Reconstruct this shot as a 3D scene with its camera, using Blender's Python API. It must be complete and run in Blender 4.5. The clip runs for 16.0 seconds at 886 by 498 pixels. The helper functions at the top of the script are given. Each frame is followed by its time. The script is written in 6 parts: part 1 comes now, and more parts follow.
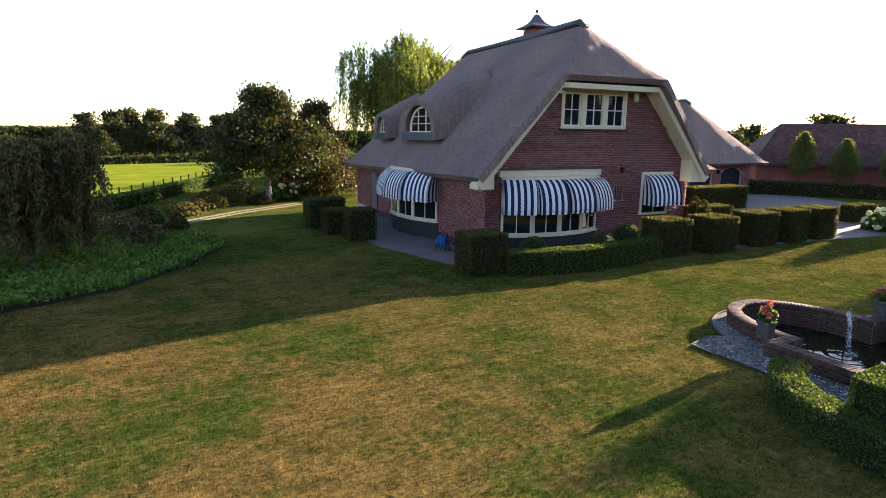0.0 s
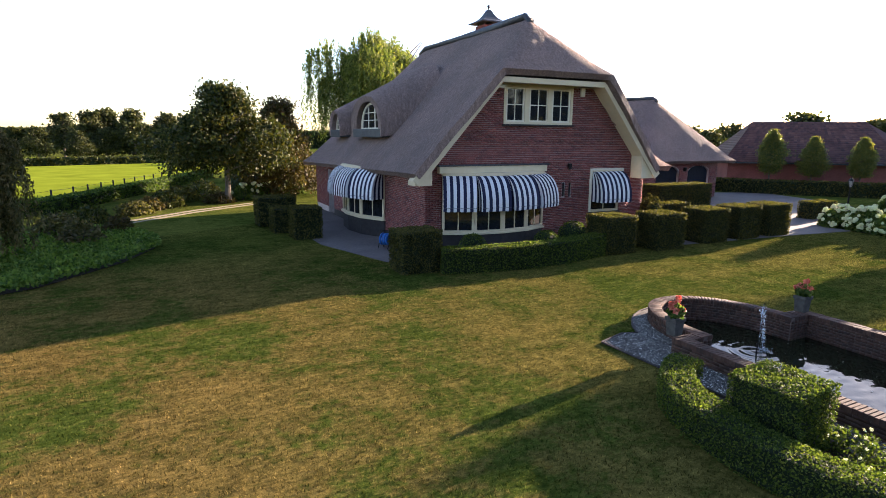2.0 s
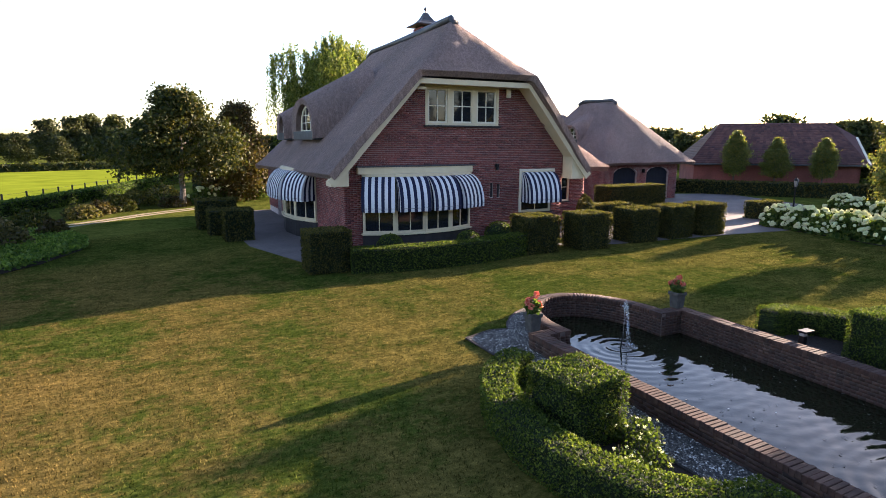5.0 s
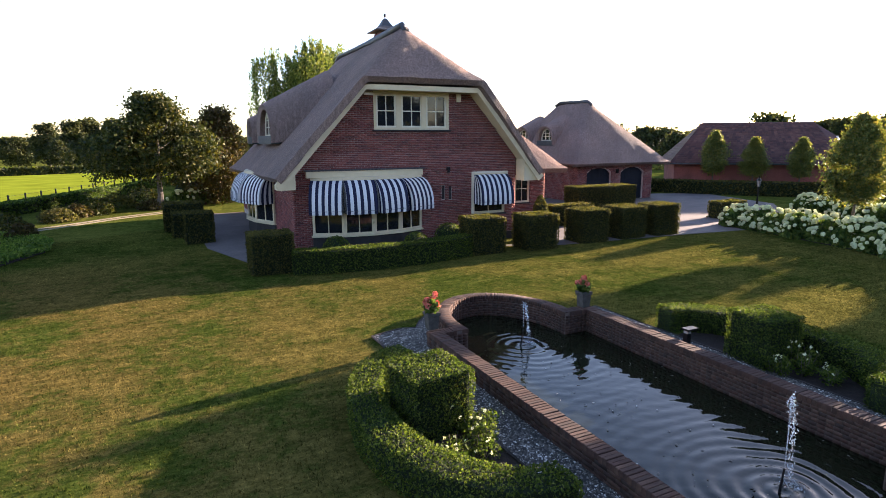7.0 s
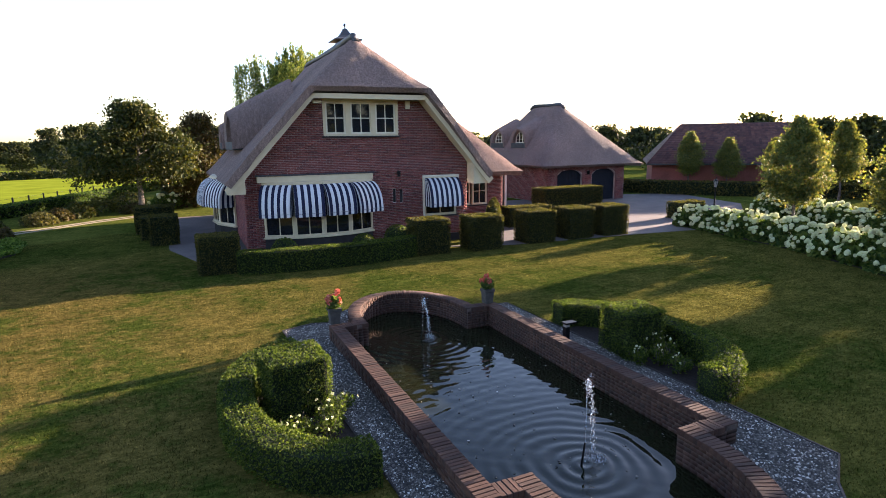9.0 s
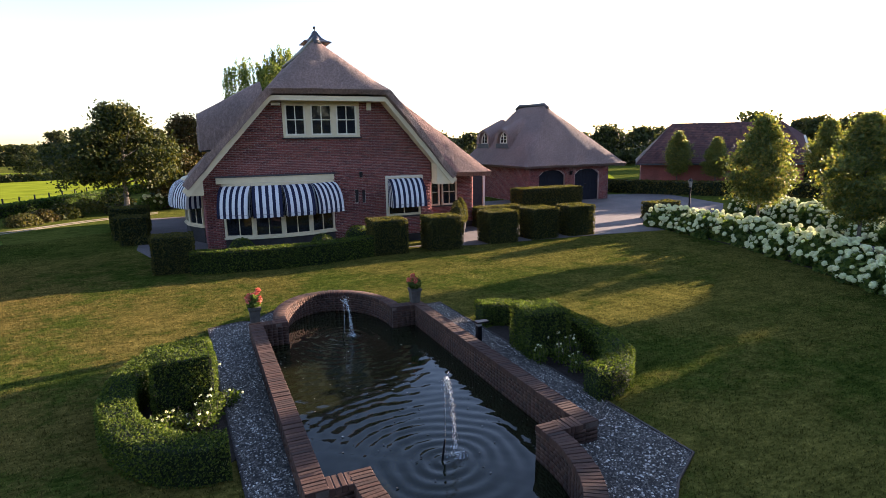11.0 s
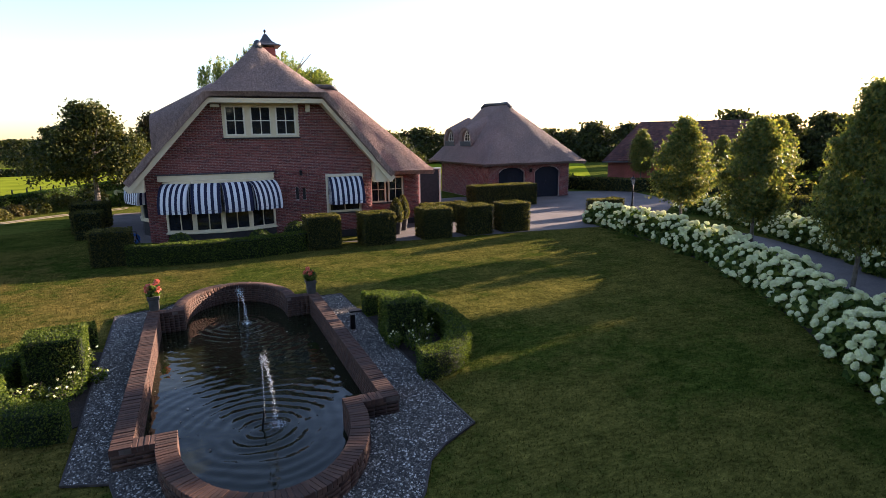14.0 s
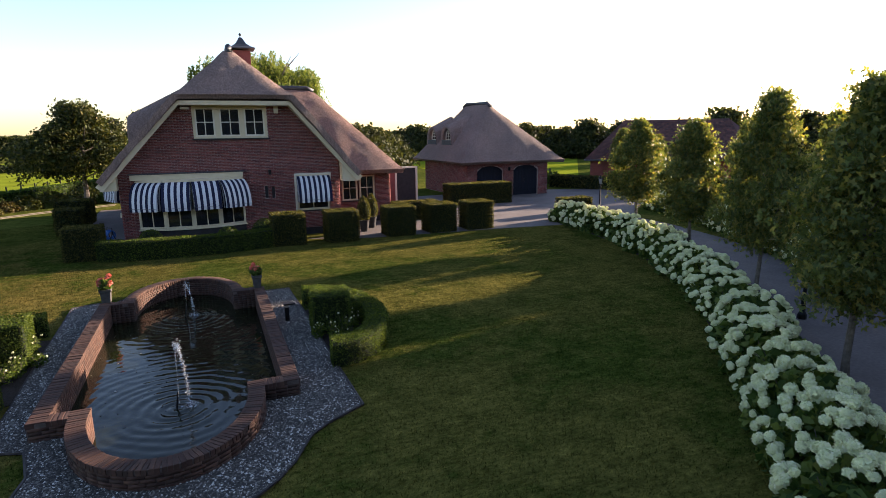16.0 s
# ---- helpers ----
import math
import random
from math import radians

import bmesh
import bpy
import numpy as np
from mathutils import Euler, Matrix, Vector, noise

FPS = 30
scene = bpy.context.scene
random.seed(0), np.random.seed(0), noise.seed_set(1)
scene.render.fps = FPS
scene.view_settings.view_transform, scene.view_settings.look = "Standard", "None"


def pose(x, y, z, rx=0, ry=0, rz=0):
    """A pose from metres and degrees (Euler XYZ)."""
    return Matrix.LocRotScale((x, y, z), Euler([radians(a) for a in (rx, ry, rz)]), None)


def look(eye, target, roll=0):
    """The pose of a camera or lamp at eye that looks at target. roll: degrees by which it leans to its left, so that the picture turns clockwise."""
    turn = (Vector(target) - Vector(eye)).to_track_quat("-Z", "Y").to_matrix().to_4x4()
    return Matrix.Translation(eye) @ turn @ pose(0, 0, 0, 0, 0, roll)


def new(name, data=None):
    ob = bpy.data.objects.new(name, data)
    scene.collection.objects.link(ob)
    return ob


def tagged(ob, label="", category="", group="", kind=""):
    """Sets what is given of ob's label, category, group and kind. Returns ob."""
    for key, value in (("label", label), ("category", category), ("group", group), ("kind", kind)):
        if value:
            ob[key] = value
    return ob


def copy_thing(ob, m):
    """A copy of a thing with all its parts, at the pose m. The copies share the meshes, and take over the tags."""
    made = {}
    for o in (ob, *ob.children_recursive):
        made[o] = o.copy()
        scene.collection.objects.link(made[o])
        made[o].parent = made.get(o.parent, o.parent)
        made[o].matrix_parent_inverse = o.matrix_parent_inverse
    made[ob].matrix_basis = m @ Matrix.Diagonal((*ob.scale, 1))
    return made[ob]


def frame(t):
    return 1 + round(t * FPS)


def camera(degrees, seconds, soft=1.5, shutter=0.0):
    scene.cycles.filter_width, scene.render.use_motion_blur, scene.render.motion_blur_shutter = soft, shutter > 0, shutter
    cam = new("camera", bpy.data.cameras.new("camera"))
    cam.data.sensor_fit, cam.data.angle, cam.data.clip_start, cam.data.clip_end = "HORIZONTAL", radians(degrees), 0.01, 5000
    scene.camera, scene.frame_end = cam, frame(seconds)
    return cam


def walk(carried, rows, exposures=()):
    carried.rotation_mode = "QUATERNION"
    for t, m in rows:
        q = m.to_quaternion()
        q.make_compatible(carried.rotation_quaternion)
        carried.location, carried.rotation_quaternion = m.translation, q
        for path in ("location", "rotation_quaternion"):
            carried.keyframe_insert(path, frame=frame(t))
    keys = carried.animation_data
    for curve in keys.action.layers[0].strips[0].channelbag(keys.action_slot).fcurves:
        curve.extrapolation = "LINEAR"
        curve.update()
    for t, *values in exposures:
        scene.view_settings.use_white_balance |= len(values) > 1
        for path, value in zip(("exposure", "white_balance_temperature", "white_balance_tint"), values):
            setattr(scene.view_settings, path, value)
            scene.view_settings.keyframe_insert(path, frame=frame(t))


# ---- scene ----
cam = camera(76.0, 16.0, soft=0.42)
PATH = [
    (0, -13.734, -16.132, 4.044, 78.563, -0.602, -25.752),
    (0.5, -13.335, -16.177, 3.970, 78.646, -0.564, -26.350),
    (1, -12.921, -16.261, 3.907, 78.702, -0.572, -26.434),
    (1.5, -12.517, -16.456, 3.900, 78.668, -0.585, -26.411),
    (2, -12.045, -16.599, 3.893, 78.646, -0.482, -26.531),
    (2.5, -11.608, -16.768, 3.851, 78.770, -0.431, -26.740),
    (3, -11.227, -16.953, 3.842, 78.810, -0.323, -26.723),
    (3.5, -10.840, -17.162, 3.825, 78.862, -0.256, -26.602),
    (4, -10.500, -17.379, 3.784, 78.961, -0.247, -26.694),
    (6.5, -8.521, -18.823, 3.866, 79.165, 0.144, -26.041),
    (7, -8.129, -19.204, 3.927, 79.088, 0.263, -25.846),
    (7.5, -7.735, -19.636, 4.009, 78.993, 0.348, -25.650),
    (8, -7.315, -20.179, 4.085, 78.956, 0.489, -25.382),
    (8.5, -6.902, -20.638, 4.080, 79.073, 0.640, -25.238),
    (11, -4.682, -21.939, 4.055, 79.244, 0.948, -23.678),
    (11.5, -4.281, -22.299, 4.112, 79.109, 1.133, -23.590),
    (12, -3.910, -22.612, 4.100, 79.127, 1.009, -23.521),
    (12.5, -3.549, -22.896, 4.073, 79.132, 0.820, -23.429),
    (13, -3.196, -23.276, 4.138, 78.866, 0.772, -23.432),
    (13.5, -2.841, -23.696, 4.199, 78.733, 0.789, -23.375),
    (14, -2.492, -24.040, 4.221, 78.751, 0.814, -23.157),
    (14.5, -2.141, -24.388, 4.239, 78.664, 0.802, -22.949),
    (15, -1.782, -24.750, 4.220, 78.669, 0.713, -22.812),
    (15.5, -1.431, -25.165, 4.288, 78.532, 0.718, -22.638),
    (16, -1.091, -25.569, 4.409, 78.355, 0.747, -22.416),
]
walk(cam, [(t, pose(x, y, z, rx, ry, rz)) for t, x, y, z, rx, ry, rz in PATH], [(0.0, 2.82, 5800, 26), (4.0, 2.88, 5850, 27), (8.0, 2.92, 5850, 28), (11.0, 2.74, 5850, 28), (13.5, 2.62, 5850, 28), (15.0, 2.36, 5900, 26), (16.0, 2.38, 5900, 26)])

# ---------- light ----------
SUN_DIR = Vector((0.981, 0.196, 0.190)).normalized()      # towards the sun
world = bpy.data.worlds.new("sky")
scene.world = world
world.use_nodes = True
wn = world.node_tree.nodes
wl = world.node_tree.links
sky = wn.new("ShaderNodeTexSky")
sky.sky_type = 'NISHITA'
sky.sun_disc = False
sky.sun_elevation = math.asin(SUN_DIR.z)
sky.sun_rotation = math.atan2(SUN_DIR.x, SUN_DIR.y)
sky.air_density = 1.0
sky.dust_density = 0.55
sky.ozone_density = 1.0
wn["Background"].inputs["Strength"].default_value = 0.07
wl.new(sky.outputs["Color"], wn["Background"].inputs["Color"])

sun_data = bpy.data.lights.new("sun", 'SUN')
sun_data.energy = 5.0
sun_data.color = (1.0, 0.78, 0.50)
sun_data.angle = radians(0.6)
sun = new("sun", sun_data)
sun.matrix_world = look(SUN_DIR * 100, (0, 0, 0))

# ---------- materials ----------


def mat(name, rough=0.8, metal=0.0):
    m = bpy.data.materials.new(name)
    m.use_nodes = True
    b = m.node_tree.nodes["Principled BSDF"]
    b.inputs["Roughness"].default_value = rough
    b.inputs["Metallic"].default_value = metal
    b.inputs["Specular IOR Level"].default_value = 0.3
    return m, m.node_tree.nodes, m.node_tree.links, b


def ramp(n, l, src, stops):
    r = n.new("ShaderNodeValToRGB")
    e = r.color_ramp.elements
    while len(e) < len(stops):
        e.new(0.5)
    for el, (p, c) in zip(e, stops):
        el.position, el.color = p, (*c, 1)
    l.new(src, r.inputs["Fac"])
    return r.outputs["Color"]


def noise_tex(n, l, scale, detail=4, coord="Object", stretch=None, rough=0.55):
    tc = n.new("ShaderNodeTexCoord")
    t = n.new("ShaderNodeTexNoise")
    t.inputs["Scale"].default_value, t.inputs["Detail"].default_value = scale, detail
    t.inputs["Roughness"].default_value = rough
    src = tc.outputs[coord]
    if stretch:
        mp = n.new("ShaderNodeMapping")
        mp.inputs["Scale"].default_value = stretch
        l.new(src, mp.inputs["Vector"])
        src = mp.outputs["Vector"]
    l.new(src, t.inputs["Vector"])
    return t.outputs["Fac"]


def mixc(n, l, fac, a, b, mode='MIX'):
    m = n.new("ShaderNodeMix")
    m.data_type, m.blend_type = 'RGBA', mode
    for sock, v in ((m.inputs[0], fac), (m.inputs[6], a), (m.inputs[7], b)):
        if isinstance(v, (int, float)):
            sock.default_value = v
        elif isinstance(v, tuple):
            sock.default_value = (*v, 1)
        else:
            l.new(v, sock)
    return m.outputs[2]


def bump(n, l, b, height, strength=0.4, dist=0.02):
    k = n.new("ShaderNodeBump")
    k.inputs["Strength"].default_value, k.inputs["Distance"].default_value = strength, dist
    l.new(height, k.inputs["Height"])
    l.new(k.outputs["Normal"], b.inputs["Normal"])


def plain(name, col, rough=0.6, metal=0.0, var=0.12, scale=6.0, bmp=0.15):
    m, n, l, b = mat(name, rough, metal)
    f = noise_tex(n, l, scale, 6)
    lo = tuple(c * (1 - var) for c in col)
    hi = tuple(min(1, c * (1 + var)) for c in col)
    l.new(ramp(n, l, f, [(0.3, lo), (0.7, hi)]), b.inputs["Base Color"])
    if bmp:
        bump(n, l, b, noise_tex(n, l, scale * 12, 3), bmp, 0.01)
    return m


def pieces(name, cols, rough=0.85, island=False, scale=30.0, bmp=0.4, soil=0.35):
    """Bricks, tiles, pavers: each piece a colour of its own, stained on the whole."""
    m, n, l, b = mat(name, rough)
    if island:
        r = n.new("ShaderNodeNewGeometry").outputs["Random Per Island"]
    else:
        r = n.new("ShaderNodeObjectInfo").outputs["Random"]
    k = len(cols)
    c = ramp(n, l, r, [(i / max(1, k - 1), q) for i, q in enumerate(cols)])
    f = noise_tex(n, l, scale, 5)
    c = mixc(n, l, 0.5, c, ramp(n, l, f, [(0.3, (0.55, 0.55, 0.55)), (0.7, (1.25, 1.25, 1.25))]), 'MULTIPLY')
    g = noise_tex(n, l, 0.9, 5)
    c = mixc(n, l, soil, c, ramp(n, l, g, [(0.35, (0.5, 0.5, 0.5)), (0.65, (1.2, 1.2, 1.2))]), 'MULTIPLY')
    l.new(c, b.inputs["Base Color"])
    bump(n, l, b, f, bmp, 0.006)
    return m


def leafy(name, cols, rough=0.7, through_col=None, amount=0.35):
    """Foliage: leaves vary one by one and let light through."""
    m, n, l, b = mat(name, rough)
    b.inputs["Specular IOR Level"].default_value = 0.14
    r = n.new("ShaderNodeNewGeometry").outputs["Random Per Island"]
    k = len(cols)
    c = ramp(n, l, r, [(i / max(1, k - 1), q) for i, q in enumerate(cols)])
    g = noise_tex(n, l, 1.3, 3)
    c = mixc(n, l, 0.45, c, ramp(n, l, g, [(0.3, (0.6, 0.65, 0.6)), (0.7, (1.3, 1.25, 1.1))]), 'MULTIPLY')
    l.new(c, b.inputs["Base Color"])
    tr = n.new("ShaderNodeBsdfTranslucent")
    l.new(mixc(n, l, 1.0, c, through_col or (1.6, 1.7, 0.7), 'MULTIPLY'), tr.inputs["Color"])
    mx = n.new("ShaderNodeMixShader")
    mx.inputs[0].default_value = amount
    l.new(b.outputs[0], mx.inputs[1])
    l.new(tr.outputs[0], mx.inputs[2])
    l.new(mx.outputs[0], n["Material Output"].inputs["Surface"])
    return m


def turf(name, blades=False):
    """Mown grass with dry patches; the same patches for the sheet and for the blades on it."""
    m, n, l, b = mat(name, 0.95)
    b.inputs["Specular IOR Level"].default_value = 0.0
    fine = noise_tex(n, l, 55 if not blades else 9, 6, rough=0.75)
    big = noise_tex(n, l, 0.22, 5, rough=0.6)
    mid = noise_tex(n, l, 1.5, 6, rough=0.65)
    small = noise_tex(n, l, 5.0, 6, rough=0.75)
    if blades:
        r = n.new("ShaderNodeNewGeometry").outputs["Random Per Island"]
    else:
        r = fine
    green = ramp(n, l, r, [(0.2, (0.026, 0.040, 0.009)), (0.5, (0.056, 0.076, 0.015)), (0.8, (0.112, 0.132, 0.026))])
    dry = ramp(n, l, r, [(0.2, (0.042, 0.034, 0.011)), (0.5, (0.092, 0.071, 0.022)), (0.8, (0.17, 0.132, 0.044))])
    add = n.new("ShaderNodeMath")
    add.operation = 'MULTIPLY_ADD'
    l.new(mid, add.inputs[0])
    add.inputs[1].default_value = 0.6
    l.new(big, add.inputs[2])
    add2 = n.new("ShaderNodeMath")
    add2.operation = 'MULTIPLY_ADD'
    l.new(small, add2.inputs[0])
    add2.inputs[1].default_value = 0.62
    sh = n.new("ShaderNodeMath")
    sh.operation = 'SUBTRACT'
    sh.inputs[1].default_value = 0.12
    l.new(add.outputs[0], sh.inputs[0])
    l.new(sh.outputs[0], add2.inputs[2])
    patch = ramp(n, l, add2.outputs[0], [(0.88, (0, 0, 0)), (1.3, (1, 1, 1))])
    sep = n.new("ShaderNodeTexCoord")
    xyz = n.new("ShaderNodeSeparateXYZ")
    l.new(sep.outputs["Object"], xyz.inputs[0])
    side = n.new("ShaderNodeMapRange")
    side.inputs["From Min"].default_value, side.inputs["From Max"].default_value = 0.0, -13.0
    side.inputs["To Min"].default_value, side.inputs["To Max"].default_value = 0.42, 0.95
    l.new(xyz.outputs["X"], side.inputs["Value"])
    k = n.new("ShaderNodeMath")
    k.operation = 'MULTIPLY'
    l.new(patch, k.inputs[0])
    deep = n.new("ShaderNodeMapRange")
    deep.inputs["From Min"].default_value, deep.inputs["From Max"].default_value = -1.0, 5.0
    deep.inputs["To Min"].default_value, deep.inputs["To Max"].default_value = 1.0, 0.2
    l.new(xyz.outputs["Y"], deep.inputs["Value"])
    both = n.new("ShaderNodeMath")
    both.operation = 'MULTIPLY'
    l.new(side.outputs[0], both.inputs[0])
    l.new(deep.outputs[0], both.inputs[1])
    l.new(both.outputs[0], k.inputs[1])
    c = mixc(n, l, k.outputs[0], green, dry)
    c = mixc(n, l, 0.7, c, ramp(n, l, small, [(0.32, (0.5, 0.53, 0.48)), (0.68, (1.45, 1.4, 1.38))]), 'MULTIPLY')
    c = mixc(n, l, 0.6, c, ramp(n, l, mid, [(0.36, (0.6, 0.64, 0.6)), (0.64, (1.4, 1.34, 1.3))]), 'MULTIPLY')
    c = mixc(n, l, 0.7, c, ramp(n, l, big, [(0.4, (0.66, 0.72, 0.66)), (0.6, (1.36, 1.22, 1.2))]), 'MULTIPLY')
    tuft = noise_tex(n, l, 16.0, 5, stretch=(0.55, 1.0, 1.0), rough=0.7)
    c = mixc(n, l, 0.75, c, ramp(n, l, tuft, [(0.36, (0.52, 0.56, 0.5)), (0.64, (1.5, 1.45, 1.4))]), 'MULTIPLY')
    mown = noise_tex(n, l, 3.0, 4, stretch=(0.3, 1.8, 1.0), rough=0.6)
    c = mixc(n, l, 0.5, c, ramp(n, l, mown, [(0.36, (0.7, 0.72, 0.68)), (0.64, (1.3, 1.28, 1.25))]), 'MULTIPLY')
    l.new(c, b.inputs["Base Color"])
    if not blades:
        bump(n, l, b, fine, 0.7, 0.02)
    else:
        tr = n.new("ShaderNodeBsdfTranslucent")
        l.new(c, tr.inputs["Color"])
        mx = n.new("ShaderNodeMixShader")
        mx.inputs[0].default_value = 0.35
        l.new(b.outputs[0], mx.inputs[1])
        l.new(tr.outputs[0], mx.inputs[2])
        l.new(mx.outputs[0], n["Material Output"].inputs["Surface"])
    return m


def thatch_mat(name="thatch_reed", tone=(1.28, 1.13, 1.09)):
    m, n, l, b = mat(name, 0.95)
    s = noise_tex(n, l, 11.0, 8, stretch=(1.0, 1.0, 0.3), rough=0.8)
    f = noise_tex(n, l, 60, 4, stretch=(1.0, 1.0, 0.4), rough=0.8)
    g = noise_tex(n, l, 0.6, 5)
    c = ramp(n, l, s, [(0.3, (0.115, 0.090, 0.082)), (0.55, (0.225, 0.182, 0.165)), (0.75, (0.34, 0.28, 0.245))])
    c = mixc(n, l, 0.6, c, ramp(n, l, f, [(0.35, (0.35, 0.35, 0.35)), (0.65, (1.5, 1.48, 1.45))]), 'MULTIPLY')
    c = mixc(n, l, 0.5, c, ramp(n, l, g, [(0.35, (0.7, 0.72, 0.7)), (0.65, (1.2, 1.15, 1.1))]), 'MULTIPLY')
    c = mixc(n, l, 1.0, c, tone, 'MULTIPLY')
    l.new(c, b.inputs["Base Color"])
    k = n.new("ShaderNodeMath")
    k.operation = 'ADD'
    l.new(s, k.inputs[0])
    l.new(f, k.inputs[1])
    bump(n, l, b, k.outputs[0], 1.0, 0.07)
    return m


def glass_mat():
    m, n, l, b = mat("window_glass", 0.04)
    b.inputs["Base Color"].default_value = (0.012, 0.014, 0.018, 1)
    b.inputs["Specular IOR Level"].default_value = 0.6
    bump(n, l, b, noise_tex(n, l, 2.5, 2), 0.05, 0.02)
    return m


def water_mat():
    m, n, l, b = mat("pond_water", 0.03)
    b.inputs["Base Color"].default_value = (0.010, 0.012, 0.005, 1)
    b.inputs["Specular IOR Level"].default_value = 0.42
    b.inputs["IOR"].default_value = 1.33
    f = noise_tex(n, l, 5.0, 3, stretch=(1, 1, 1))
    bump(n, l, b, f, 0.12, 0.02)
    return m


def gravel_mat(name, island=True):
    return pieces(name, [(0.024, 0.021, 0.017), (0.085, 0.075, 0.061), (0.045, 0.040, 0.033), (0.22, 0.20, 0.165), (0.07, 0.062, 0.05), (0.74, 0.70, 0.61)], 0.8, island, 40, 0.3, 0.2)


M_LAWN = turf("lawn_grass")
M_THATCH = thatch_mat()
M_THATCH_WARM = thatch_mat("warm_thatch_reed", (1.25, 0.96, 0.86))
# Same reed as M_THATCH, about an eighth darker, for the garage.
M_THATCH_DARK = thatch_mat("darker_thatch_reed", (1.12, 1.0, 0.97))
M_GLASS = glass_mat()
M_WATER = water_mat()
BRICK = [(0.15, 0.046, 0.042), (0.22, 0.068, 0.058), (0.115, 0.040, 0.042), (0.26, 0.086, 0.072), (0.18, 0.054, 0.052), (0.095, 0.036, 0.040)]
M_BRICK = pieces("red_brown_brick", BRICK, island=True)
M_BRICK1 = pieces("red_brown_brick_piece", BRICK)
M_MORTAR = plain("mortar", (0.40, 0.33, 0.30), 0.95, 0, 0.25, 8, 0.5)
PONDB = [(0.052, 0.026, 0.018), (0.072, 0.035, 0.023), (0.040, 0.024, 0.018), (0.094, 0.050, 0.033), (0.060, 0.030, 0.021)]
M_POND = pieces("weathered_pond_brick", PONDB, 0.9, False, 22, 0.6, 0.6)
M_PONDI = pieces("weathered_pond_brick_rest", PONDB, 0.9, True, 22, 0.6, 0.6)
M_CREAM = plain("cream_paint", (0.56, 0.47, 0.31), 0.5, 0, 0.06, 4, 0.08)
M_WHITE = plain("white_paint", (0.60, 0.54, 0.42), 0.45, 0, 0.05, 4, 0.08)
M_PONDJOINT = plain("dark_pond_mortar", (0.10, 0.075, 0.062), 0.95, 0, 0.4, 9, 0.6)
M_DARKBASE = plain("tarred_plinth", (0.025, 0.022, 0.022), 0.7, 0, 0.3, 6, 0.4)
M_BLUEDOOR = plain("dark_blue_paint", (0.005, 0.006, 0.012), 0.8, 0, 0.2, 4, 0.1)
M_LEAD = plain("lead_sheet", (0.06, 0.062, 0.068), 0.55, 0.3, 0.25, 5, 0.3)
M_NAVY = plain("navy_canvas", (0.007, 0.009, 0.032), 0.85, 0, 0.15, 20, 0.2)
M_WCANVAS = plain("white_canvas", (0.56, 0.56, 0.57), 0.85, 0, 0.06, 20, 0.2)
M_IRON = plain("black_iron", (0.012, 0.012, 0.013), 0.45, 0.6, 0.3, 10, 0.2)
M_STEEL = plain("weathered_steel_edge", (0.05, 0.042, 0.038), 0.7, 0.4, 0.4, 6, 0.4)
M_STONE = plain("grey_cast_stone", (0.062, 0.058, 0.052), 0.9, 0, 0.3, 9, 0.6)
M_BARK = plain("bark", (0.10, 0.086, 0.07), 0.95, 0, 0.4, 12, 1.0)
M_SOIL = plain("dark_soil", (0.022, 0.015, 0.010), 0.95, 0, 0.4, 10, 1.0)
M_GRAVEL = gravel_mat("pale_gravel")
M_GRAVELBED = pieces("gravel_bed", [(0.028, 0.026, 0.024), (0.05, 0.046, 0.042)], 0.9, False, 45, 1.0, 0.3)
M_PAVE = pieces("grey_clinker_paving", [(0.095, 0.078, 0.072), (0.13, 0.108, 0.098), (0.072, 0.062, 0.058), (0.15, 0.124, 0.112)], 0.85, True, 14, 0.4, 0.4)
M_TILE = pieces("dark_red_roof_tile", [(0.075, 0.034, 0.032), (0.11, 0.05, 0.042), (0.06, 0.03, 0.03), (0.14, 0.064, 0.052)], 0.7, True, 10, 0.3, 0.4)
M_BARNWALL = pieces("barn_brick", [(0.22, 0.075, 0.06), (0.28, 0.10, 0.08)], 0.9, False, 10, 0.4, 0.5)
M_FIELD = plain("meadow", (0.165, 0.20, 0.014), 0.95, 0, 0.22, 0.4, 0.8)
M_FIELD.node_tree.nodes["Principled BSDF"].inputs["Specular IOR Level"].default_value = 0.0
M_BOX = leafy("boxwood_leaves", [(0.020, 0.034, 0.007), (0.040, 0.062, 0.011), (0.068, 0.096, 0.016), (0.12, 0.145, 0.025)])
# Near-black colour standing in for the shade deep between the leaves.
M_HEDGESHADE = plain("hedge_inner_shade", (0.012, 0.02, 0.006), 1.0, 0, 0.4, 20, 1.0)
M_BEECH = leafy("hornbeam_leaves", [(0.024, 0.025, 0.008), (0.046, 0.046, 0.014), (0.074, 0.070, 0.020), (0.115, 0.095, 0.030)])
M_HYDL = leafy("hydrangea_leaves", [(0.025, 0.05, 0.012), (0.05, 0.085, 0.02), (0.09, 0.13, 0.03), (0.14, 0.17, 0.04)])
M_HYDF = leafy("cream_hydrangea_petals", [(0.60, 0.62, 0.36), (0.76, 0.76, 0.52), (0.68, 0.72, 0.42), (0.80, 0.78, 0.60)], 0.7, (1.0, 1.0, 0.85), 0.3)
M_GUM = leafy("sweetgum_leaves", [(0.050, 0.074, 0.027), (0.085, 0.115, 0.036), (0.125, 0.15, 0.044), (0.23, 0.205, 0.055)], 0.45, (1.7, 1.55, 0.55), 0.4)
M_WALNUT = leafy("walnut_leaves", [(0.014, 0.021, 0.006), (0.026, 0.038, 0.009), (0.046, 0.058, 0.013), (0.085, 0.08, 0.02)], 0.6, (1.6, 1.4, 0.5), 0.25)
